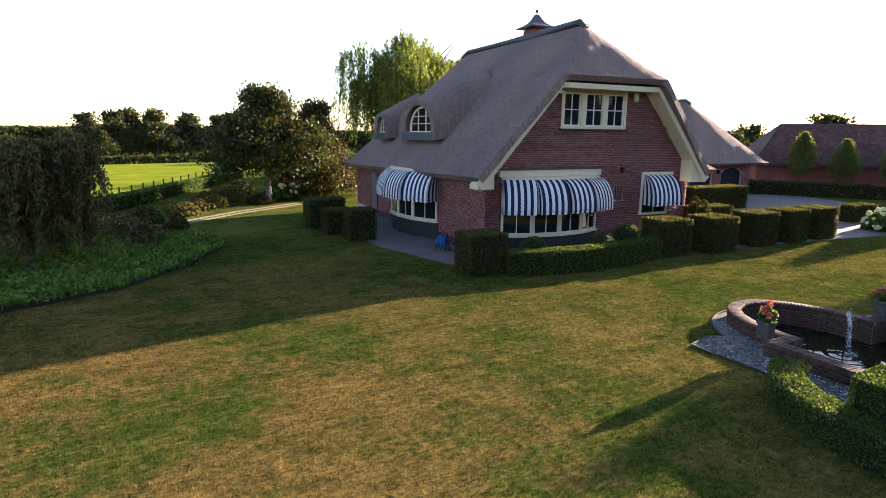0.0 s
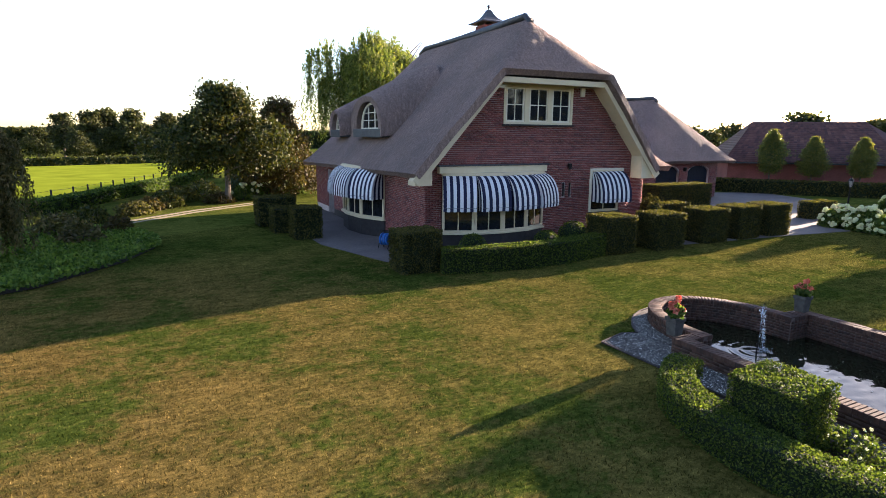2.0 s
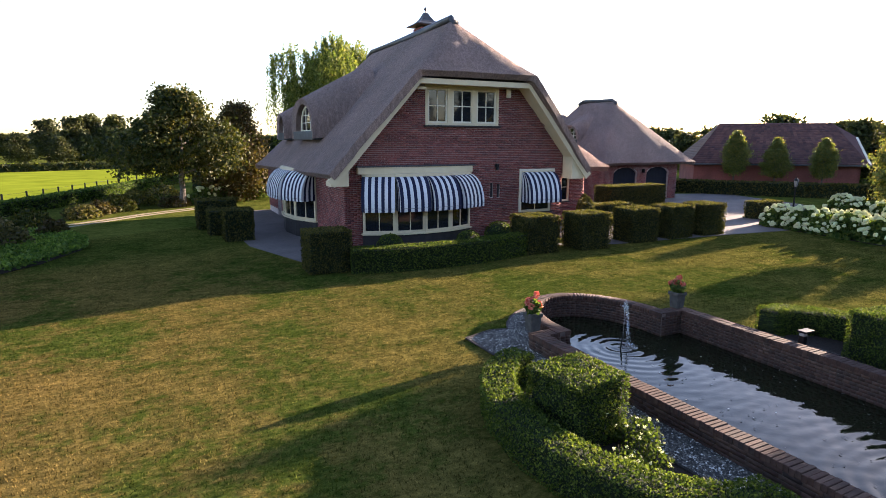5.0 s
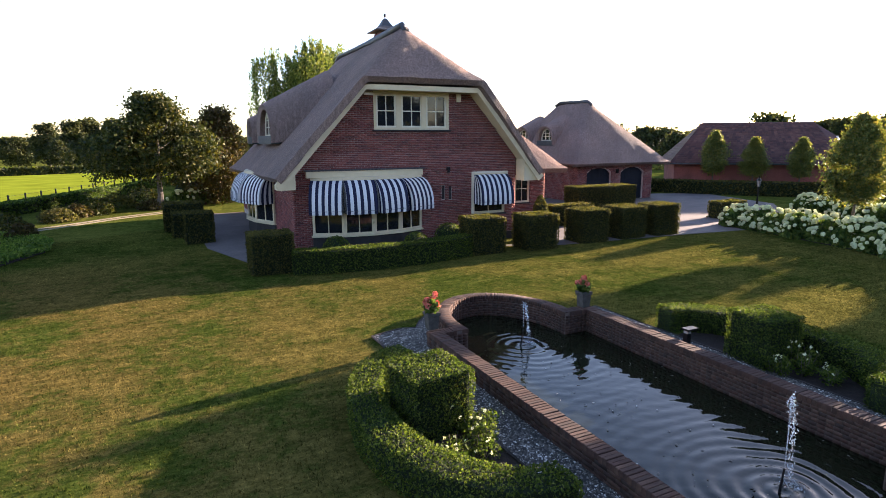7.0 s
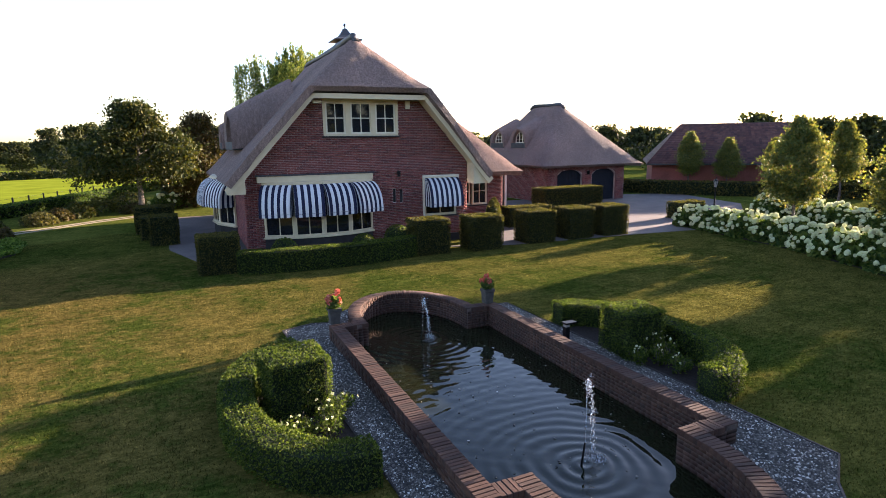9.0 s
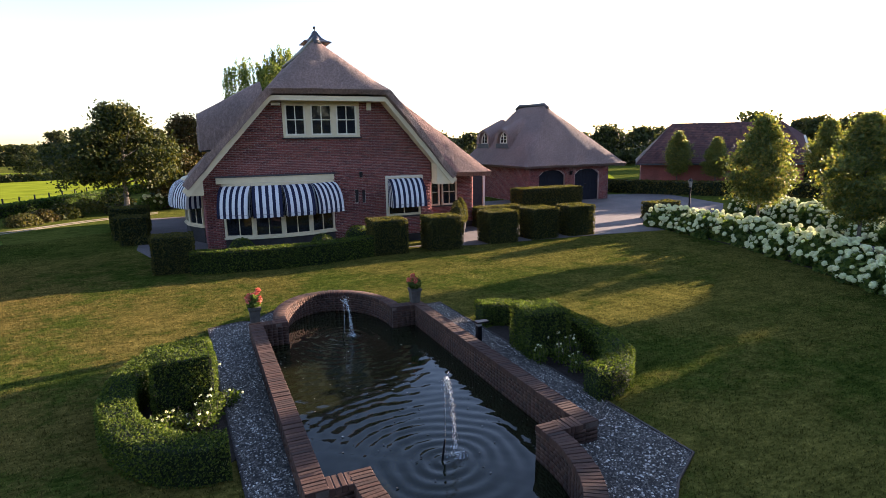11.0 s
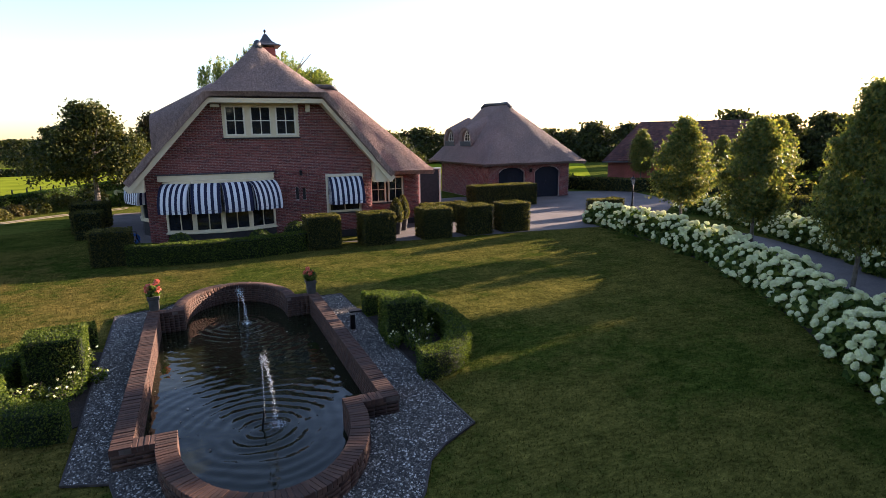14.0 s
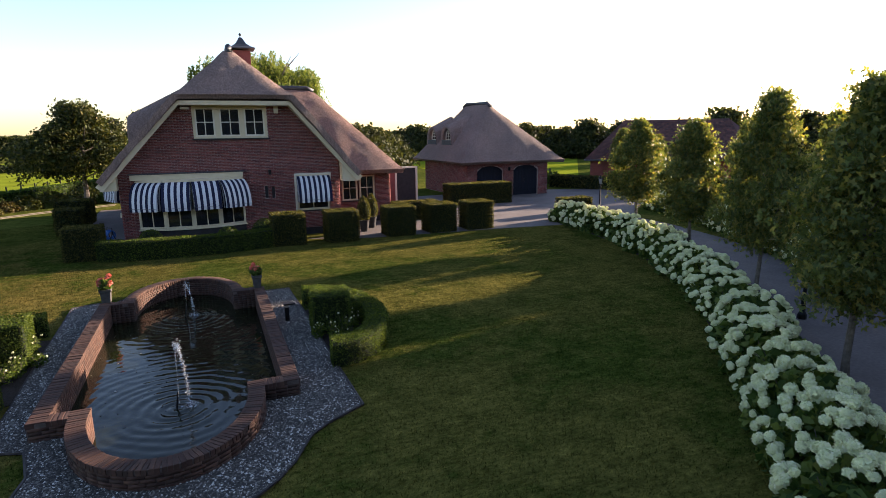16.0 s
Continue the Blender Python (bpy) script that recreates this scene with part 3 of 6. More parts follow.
def eyebrow(parent, m, w=1.3, h=1.15, reach=1.8):
    """An arched dormer: face in the plane x-z at the origin, -y outward, roof running back along +y."""
    d = new("dormer")
    d.parent = parent
    d.matrix_basis = m
    n = 14
    # thatch hood
    bm = bmesh.new()
    prof = [(-w * 0.72 * math.cos(math.pi * i / n), h * 1.12 * math.sin(math.pi * i / n) ** 0.8) for i in range(n + 1)]
    inner = [(-w * 0.52 * math.cos(math.pi * i / n), h * 0.93 * math.sin(math.pi * i / n) ** 0.85) for i in range(n + 1)]
    o1 = [bm.verts.new((x, -0.32, z - (0.3 if z < 0.02 else 0.0))) for x, z in prof]
    i1 = [bm.verts.new((x, -0.25, z - (0.3 if z < 0.02 else 0.0))) for x, z in inner]
    o2 = [bm.verts.new((x * 1.02, reach, z + 0.6 * reach * min(1, z / h))) for x, z in prof]
    i2 = [bm.verts.new((x, reach, z + 0.5 * reach * min(1, z / h))) for x, z in inner]
    for i in range(n):
        bm.faces.new((o1[i], o2[i], o2[i + 1], o1[i + 1]))
        bm.faces.new((i1[i + 1], i2[i + 1], i2[i], i1[i]))
        bm.faces.new((o1[i + 1], i1[i + 1], i1[i], o1[i]))
    bmesh.ops.recalc_face_normals(bm, faces=list(bm.faces))
    hood = part("dormer_hood", bm, M_THATCH, d)
    hood.data.shade_smooth()
    hood.data.set_sharp_from_angle(angle=radians(40))
    # arched frame and glass
    bm = bmesh.new()
    fo = [(-w * 0.5 * math.cos(math.pi * i / n), h * 0.9 * math.sin(math.pi * i / n) ** 0.85) for i in range(n + 1)]
    fi = [(x * 0.86, z * 0.88 + 0.05) for x, z in fo]
    a = [bm.verts.new((x, -0.05, z)) for x, z in fo]
    b = [bm.verts.new((x, -0.05, z)) for x, z in fi]
    a2 = [bm.verts.new((x, 0.03, z)) for x, z in fo]
    b2 = [bm.verts.new((x, 0.03, z)) for x, z in fi]
    for i in range(n):
        bm.faces.new((a[i], a[i + 1], b[i + 1], b[i]))
        bm.faces.new((b[i], b[i + 1], b2[i + 1], b2[i]))
        bm.faces.new((a[i + 1], a[i], a2[i], a2[i + 1]))
    bm.faces.new((a[0], b[0], b[-1], a[-1]))
    bmesh.ops.recalc_face_normals(bm, faces=list(bm.faces))
    part("window_frame", bm, M_WHITE, d)
    for x in (-w * 0.15, w * 0.15):
        bm = bmesh.new()
        box(bm, x - 0.022, x + 0.022, -0.045, 0.02, 0.04, h * 0.78, 0.004)
        part("glazing_bar", bm, M_WHITE, d)
    for z in (h * 0.3, h * 0.56):
        bm = bmesh.new()
        box(bm, -w * 0.4, w * 0.4, -0.04, 0.015, z - 0.014, z + 0.014, 0.003)
        part("glazing_bar", bm, M_WHITE, d)
    bm = bmesh.new()
    g = [bm.verts.new((x, -0.012, z)) for x, z in fi]
    g2 = [bm.verts.new((x, -0.006, z)) for x, z in fi]
    bm.faces.new(g)
    bm.faces.new(g2[::-1])
    part("pane", bm, M_GLASS, d)
    bm = bmesh.new()
    box(bm, -w * 0.64, w * 0.64, -0.3, 0.3, -0.34, 0.0, 0.03)
    part("lead_apron", bm, M_LEAD, d)
    return d


# ---------- awnings and bow windows ----------


def awning(name, m, w, deep=0.66, drop=0.98, stripe=0.108, gusset=(True, True), label="", group=""):
    """A striped basket awning; origin at the top middle of the wall line, x along, -y outward."""
    aw = thing(name, label, "awning", group, at=m)
    bm = bmesh.new()
    n = max(2, round(w / stripe))
    prof = [(-deep * math.sin(t), -drop * (1 - math.cos(t))) for t in [math.pi / 2 * k / 6 for k in range(7)]]
    prof.append((-deep + 0.01, -drop - 0.13))
    grid = [[bm.verts.new((-w / 2 + w * i / n, y, z)) for y, z in prof] for i in range(n + 1)]
    for i in range(n):
        for k in range(len(prof) - 1):
            f = bm.faces.new((grid[i][k], grid[i][k + 1], grid[i + 1][k + 1], grid[i + 1][k]))
            f.material_index = i % 2
    for side, on in zip((0, n), gusset):
        if not on:
            continue
        x = -w / 2 + w * side / n
        fan = 6
        for q in range(fan):
            t0, t1 = q / fan, (q + 1) / fan
            a = [bm.verts.new((x, y * t0, z if k < len(prof) - 1 else z)) for k, (y, z) in enumerate(prof)]
            b = [bm.verts.new((x, y * t1, z)) for k, (y, z) in enumerate(prof)]
            for k in range(len(prof) - 1):
                f = bm.faces.new((a[k], a[k + 1], b[k + 1], b[k]))
                f.material_index = q % 2
    bmesh.ops.remove_doubles(bm, verts=list(bm.verts), dist=0.0005)
    bmesh.ops.solidify(bm, geom=list(bm.faces), thickness=0.006)
    part("canvas", bm, [M_NAVY, M_WCANVAS], aw)
    bm = bmesh.new()
    box(bm, -w / 2, w / 2, -0.07, 0.03, -0.03, 0.04, 0.01)
    part("head_rail", bm, M_CREAM, aw)
    for zz in (2, 4, 6):
        bm = bmesh.new()
        y, z = prof[zz]
        tube(bm, [(-w / 2, y + 0.004, z - 0.012), (w / 2, y + 0.004, z - 0.012)], 0.007, 6)
        part("rib", bm, M_LEAD, aw)
    return aw


def bow(parent, m, half=2.02, deep=0.6, z0=0.72, z1=2.55, awn_group=""):
    """A shallow bow of four window lights on a dark plinth, each light under an awning of its own."""
    bw = new("bow_window")
    bw.parent = parent
    bw.matrix_basis = m
    us = [-half, -half * 0.51, 0, half * 0.51, half]
    ws = [0.06, deep * 0.8, deep, deep * 0.8, 0.06]
    pts = [(-u0 * -1, -w0) for u0, w0 in zip(us, ws)]
    bm = bmesh.new()
    prism(bm, [(us[0], 0.1)] + [(u, -w) for u, w in zip(us, ws)] + [(us[-1], 0.1)], 0.0, z0 - 0.05)
    part("plinth", bm, M_DARKBASE, bw, "dark tarred plinth")
    bm = bmesh.new()
    prism(bm, [(us[0] - 0.05, 0.1)] + [(u * 1.02, -w - 0.09) for u, w in zip(us, ws)] + [(us[-1] + 0.05, 0.1)], z0 - 0.05, z0)
    part("window_sill", bm, M_CREAM, bw, "cream sill")
    bm = bmesh.new()
    prism(bm, [(us[0], 0.1)] + [(u, -w - 0.02) for u, w in zip(us, ws)] + [(us[-1], 0.1)], z1, z1 + 0.14)
    part("bow_roof", bm, M_CREAM, bw)
    mats = []
    for i in range(4):
        a, b = Vector((us[i], -ws[i], 0)), Vector((us[i + 1], -ws[i + 1], 0))
        d = b - a
        ang = math.atan2(d.y, d.x)
        mm = Matrix.Translation((a.x, a.y, z0)) @ Matrix.Rotation(ang, 4, 'Z')
        window("window_light", bw, mm, d.length, z1 - z0, 2, 2, M_CREAM, fr=0.085, bars=0.035, sill=False)
        mid = (a + b) / 2
        mats.append((m @ Matrix.Translation((mid.x, mid.y, z1 + 0.06)) @ Matrix.Rotation(ang, 4, 'Z'), d.length))
    for i, (mm, w) in enumerate(mats):
        awning("awning", mm, w * 0.985, gusset=(True, True), label="navy and white striped basket awning over the bow window", group=awn_group)
    return bw


# ---------- the farmhouse ----------
house = thing("farmhouse", "red-brown brick farmhouse with a thick half-hipped thatched roof", "house")
WALL_L, WALL_R = -4.4, 4.35
HOLES = [(-1.5, 1.4, 4.28, 5.62), (-3.8, 0.24, 0.66, 2.62), (2.45, 3.89, 1.08, 2.62), (1.12, 1.25, 1.72, 2.24), (1.4, 1.53, 1.70, 2.22)]


def facade_span(z):
    a = max(WALL_L, -4.63 + (z - 2.72) * 0.899)
    b = min(WALL_R, 4.83 - (z - 2.72) * 0.854)
    return cut(a, b, HOLES, z)


ID = Matrix.Identity(4)


def one_brick():
    bm = bmesh.new()
    box(bm, -0.105, 0.105, -0.012, 0.02, 0, 0.052)
    bmesh.ops.bevel(bm, geom=[e for e in bm.edges if all(v.co.y < 0 for v in e.verts)], offset=0.003, segments=1, affect='EDGES')
    me = bpy.data.meshes.new("brick")
    bm.normal_update()
    bm.to_mesh(me)
    bm.free()
    me.materials.append(M_BRICK1)
    return me


holed_wall("front_wall", [(WALL_L, 0), (WALL_R, 0), (WALL_R, 3.28), (2.36, 5.62), (-2.03, 5.62), (WALL_L, 2.98)], HOLES, 0.3, Matrix.Translation((0, 0.004, 0)), M_MORTAR, house)
lay_bricks("front_brickwork", ID, facade_span, 0.32, 5.62, M_BRICK, house, single=(one_brick(), 3.0, 4.2, 300))
SIDE = Matrix.Translation((WALL_L, 0, 0)) @ Matrix.Rotation(-math.pi / 2, 4, 'Z')     # x runs to -y, outward is -x
holed_wall("side_wall", [(-13.9, 0), (-0.004, 0), (-0.004, 2.5), (-13.9, 2.5)], [(-8.2, -3.6, 0.66, 2.45), (-11.6, -10.6, 0.02, 2.2)], 0.3, Matrix.Translation((0.004, 0, 0)) @ SIDE, M_MORTAR, house)
lay_bricks("side_brickwork", SIDE, lambda z: cut(-13.9, 0, [(-8.2, -3.6, 0.66, 2.45), (-11.6, -10.6, 0.0, 2.2)], z), 0.32, 2.5, M_BRICK, house)
lay_bricks("return_brickwork", Matrix.Translation((WALL_R, 0, 0)) @ Matrix.Rotation(math.pi / 2, 4, 'Z'), lambda z: [(0.006, 2.29)], 0.32, 3.0, M_BRICK, house)
for x0, x1, y0, y1 in ((WALL_L - 0.02, -3.82, -0.022, 0.2), (0.26, WALL_R + 0.02, -0.022, 0.2), (WALL_L - 0.022, WALL_L + 0.2, 0.202, 3.5), (WALL_L - 0.022, WALL_L + 0.2, 8.3, 10.55)):
    bm = bmesh.new()
    box(bm, x0, x1, y0, y1, 0, 0.31, 0.004)
    part("plinth", bm, M_DARKBASE, house, "black tarred plinth")
bm = bmesh.new()
box(bm, WALL_L + 0.32, WALL_R - 0.02, 13.6, 13.9, 0, 2.5)
box(bm, WALL_R - 0.3, WALL_R, 0.32, 13.6, 0, 2.5)
part("rear_walls", bm, M_BRICK1, house)
bm = bmesh.new()
box(bm, -4.05, 4.0, 0.34, 13.5, 0.01, 0.03)
box(bm, -4.05, 4.0, 0.34, 13.5, 2.56, 2.62)
part("inner_floors", bm, M_DARKBASE, house)

RP = [(-5.05, -0.68, 2.72), (-2.12, -0.86, 5.98), (0.16, 1.25, 8.08), (0.26, 10.3, 8.08), (-4.98, 14.6, 2.45), (5.25, -0.68, 2.72), (2.45, -0.86, 6.0), (5.2, 14.6, 2.45),
      (-4.3, -0.72, 3.62), (-3.2, -0.80, 4.80), (4.5, -0.72, 3.62), (3.5, -0.8, 4.8)]
thatch("thatched_roof", RP, [(0, 8, 9, 1, 2, 3, 4), (1, 6, 2), (5, 7, 3, 2, 6, 11, 10), (4, 3, 7)], house)
ridge_cap(house, [(0.16, 1.0, 7.85), (0.17, 1.35, 8.06), (0.2, 4, 8.03), (0.26, 10.0, 8.03), (0.27, 10.6, 7.85)], 0.14)
# barge boards, eaves boxes and the board under the half hip


def board(bm, p, q, wide, thick, y0):
    """A board in the plane of the gable from p to q (x, z)."""
    p, q = Vector((p[0], 0, p[1])), Vector((q[0], 0, q[1]))
    d = (q - p)
    m = Matrix.Translation((p.x, y0, p.z)) @ Matrix.Rotation(-math.atan2(d.z, d.x), 4, 'Y')
    box(bm, 0, d.length, -thick / 2, thick / 2, -wide / 2, wide / 2, 0.008, m)


for sx, a, b in ((-1, (-4.98, 2.42), (-2.05, 5.68)), (1, (5.16, 2.42), (2.36, 5.70))):
    bm = bmesh.new()
    board(bm, a, b, 0.30, 0.06, -0.62)
    part("barge_board", bm, M_CREAM, house, "cream-painted barge board")
    bm = bmesh.new()
    board(bm, (a[0] - sx * 0.1, a[1] + 0.06), (b[0] - sx * 0.1, b[1] - 0.06), 0.05, 0.6, -0.3)
    part("soffit", bm, M_CREAM, house)
    bm = bmesh.new()
    x0, x1 = sorted((a[0] + sx * 0.0, sx * 4.40))
    vs = [(x0, -0.56), (x1, -0.56), (x1, 0.0), (x0, 0.0)]
    lo = [bm.verts.new((x, y, 2.34)) for x, y in vs]
    hi = [bm.verts.new((x, y, 2.42 + (0.75 if abs(x) < 4.6 else 0.05))) for x, y in vs]
    for i in range(4):
        bm.faces.new((lo[i], lo[(i + 1) % 4], hi[(i + 1) % 4], hi[i]))
    bm.faces.new(lo[::-1])
    bm.faces.new(hi)
    part("eaves_box", bm, M_CREAM, house)
bm = bmesh.new()
box(bm, -2.0, 2.3, -0.56, 0.0, 5.62, 5.70, 0.01)
box(bm, -2.05, 2.35, -0.62, -0.56, 5.58, 5.76, 0.01)
part("half_hip_board", bm, M_CREAM, house, "cream soffit under the half hip")

# upper window: one wide frame with three casements
UW = new("upper_window")
UW.parent = house
bm = bmesh.new()
box(bm, -1.5, 1.4, -0.03, 0.12, 4.28, 4.36, 0.01)
box(bm, -1.5, 1.4, -0.03, 0.12, 5.5, 5.62, 0.01)
for x in (-1.5, -0.66, 0.30, 1.30):
    box(bm, x, x + (0.1 if abs(x) > 1 else 0.2), -0.03, 0.12, 4.36, 5.5, 0.01)
part("outer_frame", bm, M_CREAM, UW, "cream window frame")
bm = bmesh.new()
box(bm, -1.56, 1.46, -0.10, 0.12, 4.22, 4.28, 0.01)
part("window_sill", bm, M_DARKBASE, UW)
for x in (-1.4, -0.46, 0.5):
    window("casement", UW, Matrix.Translation((x, 0.02, 4.36)), 0.8 if x != -1.4 else 0.74, 1.14, 2, 2, M_WHITE, fr=0.06, bars=0.035, sill=False)
# small window under its own awning
window("small_window", house, Matrix.Translation((2.45, 0.05, 1.08)), 1.44, 1.54, 2, 2, M_CREAM, fr=0.09)
bm = bmesh.new()
for x0, x1, z0, z1 in ((2.37, 2.45, 1.1, 2.72), (3.89, 3.97, 1.9, 2.72), (2.45, 3.89, 2.64, 2.72)):
    box(bm, x0, x1, -0.08, 0.02, z0, z1, 0.008)
part("awning_surround", bm, M_WHITE, house, "white surround of the awning")
bow(house, Matrix.Translation((-1.78, 0, 0)), awn_group="awnings on the front bow window")
bow(house, Matrix.Translation((WALL_L, 5.9, 0)) @ Matrix.Rotation(-math.pi / 2, 4, 'Z'), half=2.35, deep=0.75, awn_group="awnings on the side bow window")
awning("awning", Matrix.Translation((3.17, -0.03, 2.62)), 1.42, deep=0.66, drop=1.0, label="small navy and white striped awning on the gable wall", group="")
bm = bmesh.new()
box(bm, -3.97, 0.26, -0.20, -0.02, 2.68, 2.90, 0.015)
part("awning_board", bm, M_CREAM, house, "cream fascia board above the awnings")
bm = bmesh.new()
box(bm, -4.02, 0.32, -0.24, 0.0, 2.902, 2.95, 0.01)
part("lead_flashing", bm, M_LEAD, house)
for x in (1.12, 1.40):
    bm = bmesh.new()
    box(bm, x, x + 0.13, 0.06, 0.16, 1.70, 2.24)
    part("wall_slit", bm, M_DARKBASE, house, "narrow dark slit in the brickwork")
bm = bmesh.new()
box(bm, 1.30, 1.42, -0.13, -0.01, 2.80, 2.93, 0.02)
cone(bm, (1.36, -0.08, 2.8), (1.36, -0.1, 2.72), 0.05, 0.07, 10)
tagged(link_bm("wall_lamp", bm, M_IRON), "small dark wall lamp on the gable brickwork", "lamp")
bm = bmesh.new()
box(bm, 1.70, 1.88, -0.09, -0.012, 5.28, 5.58, 0.015)
tagged(link_bm("alarm_box", bm, M_WHITE), "white alarm box beside the upper window", "alarm box")
bm = bmesh.new()
cone(bm, (-1.75, -0.03, 5.45), (-1.75, -0.2, 5.47), 0.02, 0.02, 8)
box(bm, -1.90, -1.58, -0.3, -0.18, 5.43, 5.53, 0.02)
tagged(link_bm("security_camera", bm, M_WHITE), "small white security camera under the thatch", "camera")

# chimney with its pagoda cap
ch = new("chimney")
ch.parent = house
bm = bmesh.new()
box(bm, 0.55, 1.33, 4.82, 5.62, 7.0, 8.42, 0.01)
part("chimney_shaft", bm, M_BRICK1, ch)
bm = bmesh.new()
lathe(bm, [(0.88, 8.50), (0.87, 8.54), (0.60, 8.62), (0.38, 8.74), (0.22, 8.9), (0.12, 9.04), (0.03, 9.08)], 4, Matrix.Translation((0.94, 5.22, 0)) @ Matrix.Rotation(math.pi / 4, 4, 'Z'))
for dx in (-0.3, 0.3):
    for dy in (-0.3, 0.3):
        box(bm, 0.94 + dx - 0.02, 0.94 + dx + 0.02, 5.22 + dy - 0.02, 5.22 + dy + 0.02, 8.4, 8.58)
part("cap", bm, M_LEAD, ch, "dark pagoda-shaped chimney cap")
bm = bmesh.new()
lathe(bm, [(0.012, 9.0), (0.02, 9.10), (0.02, 9.13), (0.055, 9.17), (0.06, 9.21), (0.04, 9.25), (0.005, 9.28)], 10, Matrix.Translation((0.94, 5.22, 0)))
part("finial", bm, M_IRON, ch)
eyebrow(house, Matrix.Translation((-4.0, 6.0, 4.12)) @ Matrix.Rotation(-math.pi / 2, 4, 'Z'), 2.6, 1.16, 2.4)
eyebrow(house, Matrix.Translation((-4.0, 10.5, 4.1)) @ Matrix.Rotation(-math.pi / 2, 4, 'Z'), 1.2, 0.8, 1.7)

# ---------- right wing ----------
wing = thing("side_wing", "lower brick side wing under a warm brown thatched roof", "house wing")
WH = [(4.95, 6.65, 1.12, 2.36)]
holed_wall("wing_wall", [(4.352, 0), (7.45, 0), (7.45, 2.6), (4.352, 2.6)], WH, 0.3, Matrix.Translation((0, 2.304, 0)), M_MORTAR, wing)
lay_bricks("wing_brickwork", Matrix.Translation((0, 2.3, 0)), lambda z: cut(4.36, 7.45, WH, z), 0.3, 2.6, M_BRICK, wing)
bm = bmesh.new()
box(bm, 7.15, 7.45, 2.62, 10.6, 0, 2.6)
part("wing_end_wall", bm, M_BRICK1, wing)
bm = bmesh.new()
box(bm, 4.37, 7.47, 2.28, 2.4, 0, 0.29)
part("plinth", bm, M_DARKBASE, wing)
window("wing_window", wing, Matrix.Translation((4.97, 2.34, 1.12)), 0.78, 1.24, 2, 2, M_CREAM, fr=0.08)
window("wing_window", wing, Matrix.Translation((5.85, 2.34, 1.12)), 0.78, 1.24, 2, 2, M_CREAM, fr=0.08)
thatch("thatched_roof", [(1.5, 1.2, 2.70), (7.85, 1.1, 2.68), (4.35, 6.0, 6.8), (0.5, 6.0, 6.8), (7.85, 10.9, 2.72), (0.5, 10.9, 2.72)], [(0, 1, 2, 3), (1, 4, 2), (2, 4, 5, 3)], wing, reed=M_THATCH_WARM)
ridge_cap(wing, [(0.5, 6, 6.75), (4.1, 6, 6.77), (4.45, 6, 6.62)], 0.14)
# gate wall to the garage
gate = thing("garden_door", "dark door in a white frame in the link wall beside the wing", "door")
bm = bmesh.new()
box(bm, 9.3, 9.42, 7.3, 7.45, 0, 2.4, 0.01)
box(bm, 10.62, 10.74, 7.3, 7.45, 0, 2.4, 0.01)
box(bm, 9.42, 10.62, 7.3, 7.45, 2.3, 2.4, 0.01)
part("door_frame", bm, M_WHITE, gate)
bm = bmesh.new()
box(bm, 9.42, 10.62, 7.36, 7.42, 0.02, 2.3, 0.01)
part("door_leaf", bm, M_DARKBASE, gate)
bm = bmesh.new()
box(bm, 7.452, 9.298, 7.3, 7.55, 0, 2.5)
tagged(link_bm("link_wall", bm, M_BRICK1), "short brick wall between wing and garden door", "wall", kind="structure")

# ---------- garage ----------
garage = thing("garage", "brick double garage under a tall hipped thatched roof", "garage")
GX0, GX1, GY0, GY1 = 15.0, 21.3, 9.3, 17.2
DOORS = [(15.75, 17.75, 0.0, 2.1), (18.55, 20.55, 0.0, 2.1)]
holed_wall("front_wall", [(GX0, 0), (15.75, 0), (15.75, 1.75), (16.1, 2.02), (16.75, 2.12), (17.4, 2.02), (17.75, 1.75), (17.75, 0), (18.55, 0), (18.55, 1.75), (18.9, 2.02), (19.55, 2.12), (20.2, 2.02), (20.55, 1.75), (20.55, 0), (GX1, 0), (GX1, 2.6), (GX0, 2.6)], [], 0.3, Matrix.Translation((0, GY0 + 0.004, 0)), M_MORTAR, garage)


def gspan(z):
    out = [(GX0, GX1)]
    if z < 2.1:
        k = 0 if z < 1.75 else (z - 1.75) / 0.36
        inset = 1.0 * (1 - math.sqrt(max(0, 1 - k * k)))
        out = cut(GX0, GX1, [(a + inset, b - inset, -1, 3) for a, b, _, _ in DOORS], z)
    return out


lay_bricks("front_brickwork", Matrix.Translation((0, GY0, 0)), gspan, 0.02, 2.6, M_BRICK, garage)
bm = bmesh.new()
box(bm, GX0, GX0 + 0.3, GY0 + 0.31, GY1, 0, 2.6)
part("side_wall", bm, M_MORTAR, garage)
bm = bmesh.new()
box(bm, GX1 - 0.3, GX1, GY0 + 0.31, GY1, 0, 2.6)
part("side_wall", bm, M_MORTAR, garage)
bm = bmesh.new()
box(bm, GX0 + 0.31, GX1 - 0.31, GY1 - 0.3, GY1, 0, 2.6)
part("rear_wall", bm, M_MORTAR, garage)
lay_bricks("side_brickwork", Matrix.Translation((GX0, GY0, 0)) @ Matrix.Rotation(-math.pi / 2, 4, 'Z'), lambda z: [(-7.9, 0)], 0.02, 2.6, M_BRICK, garage)
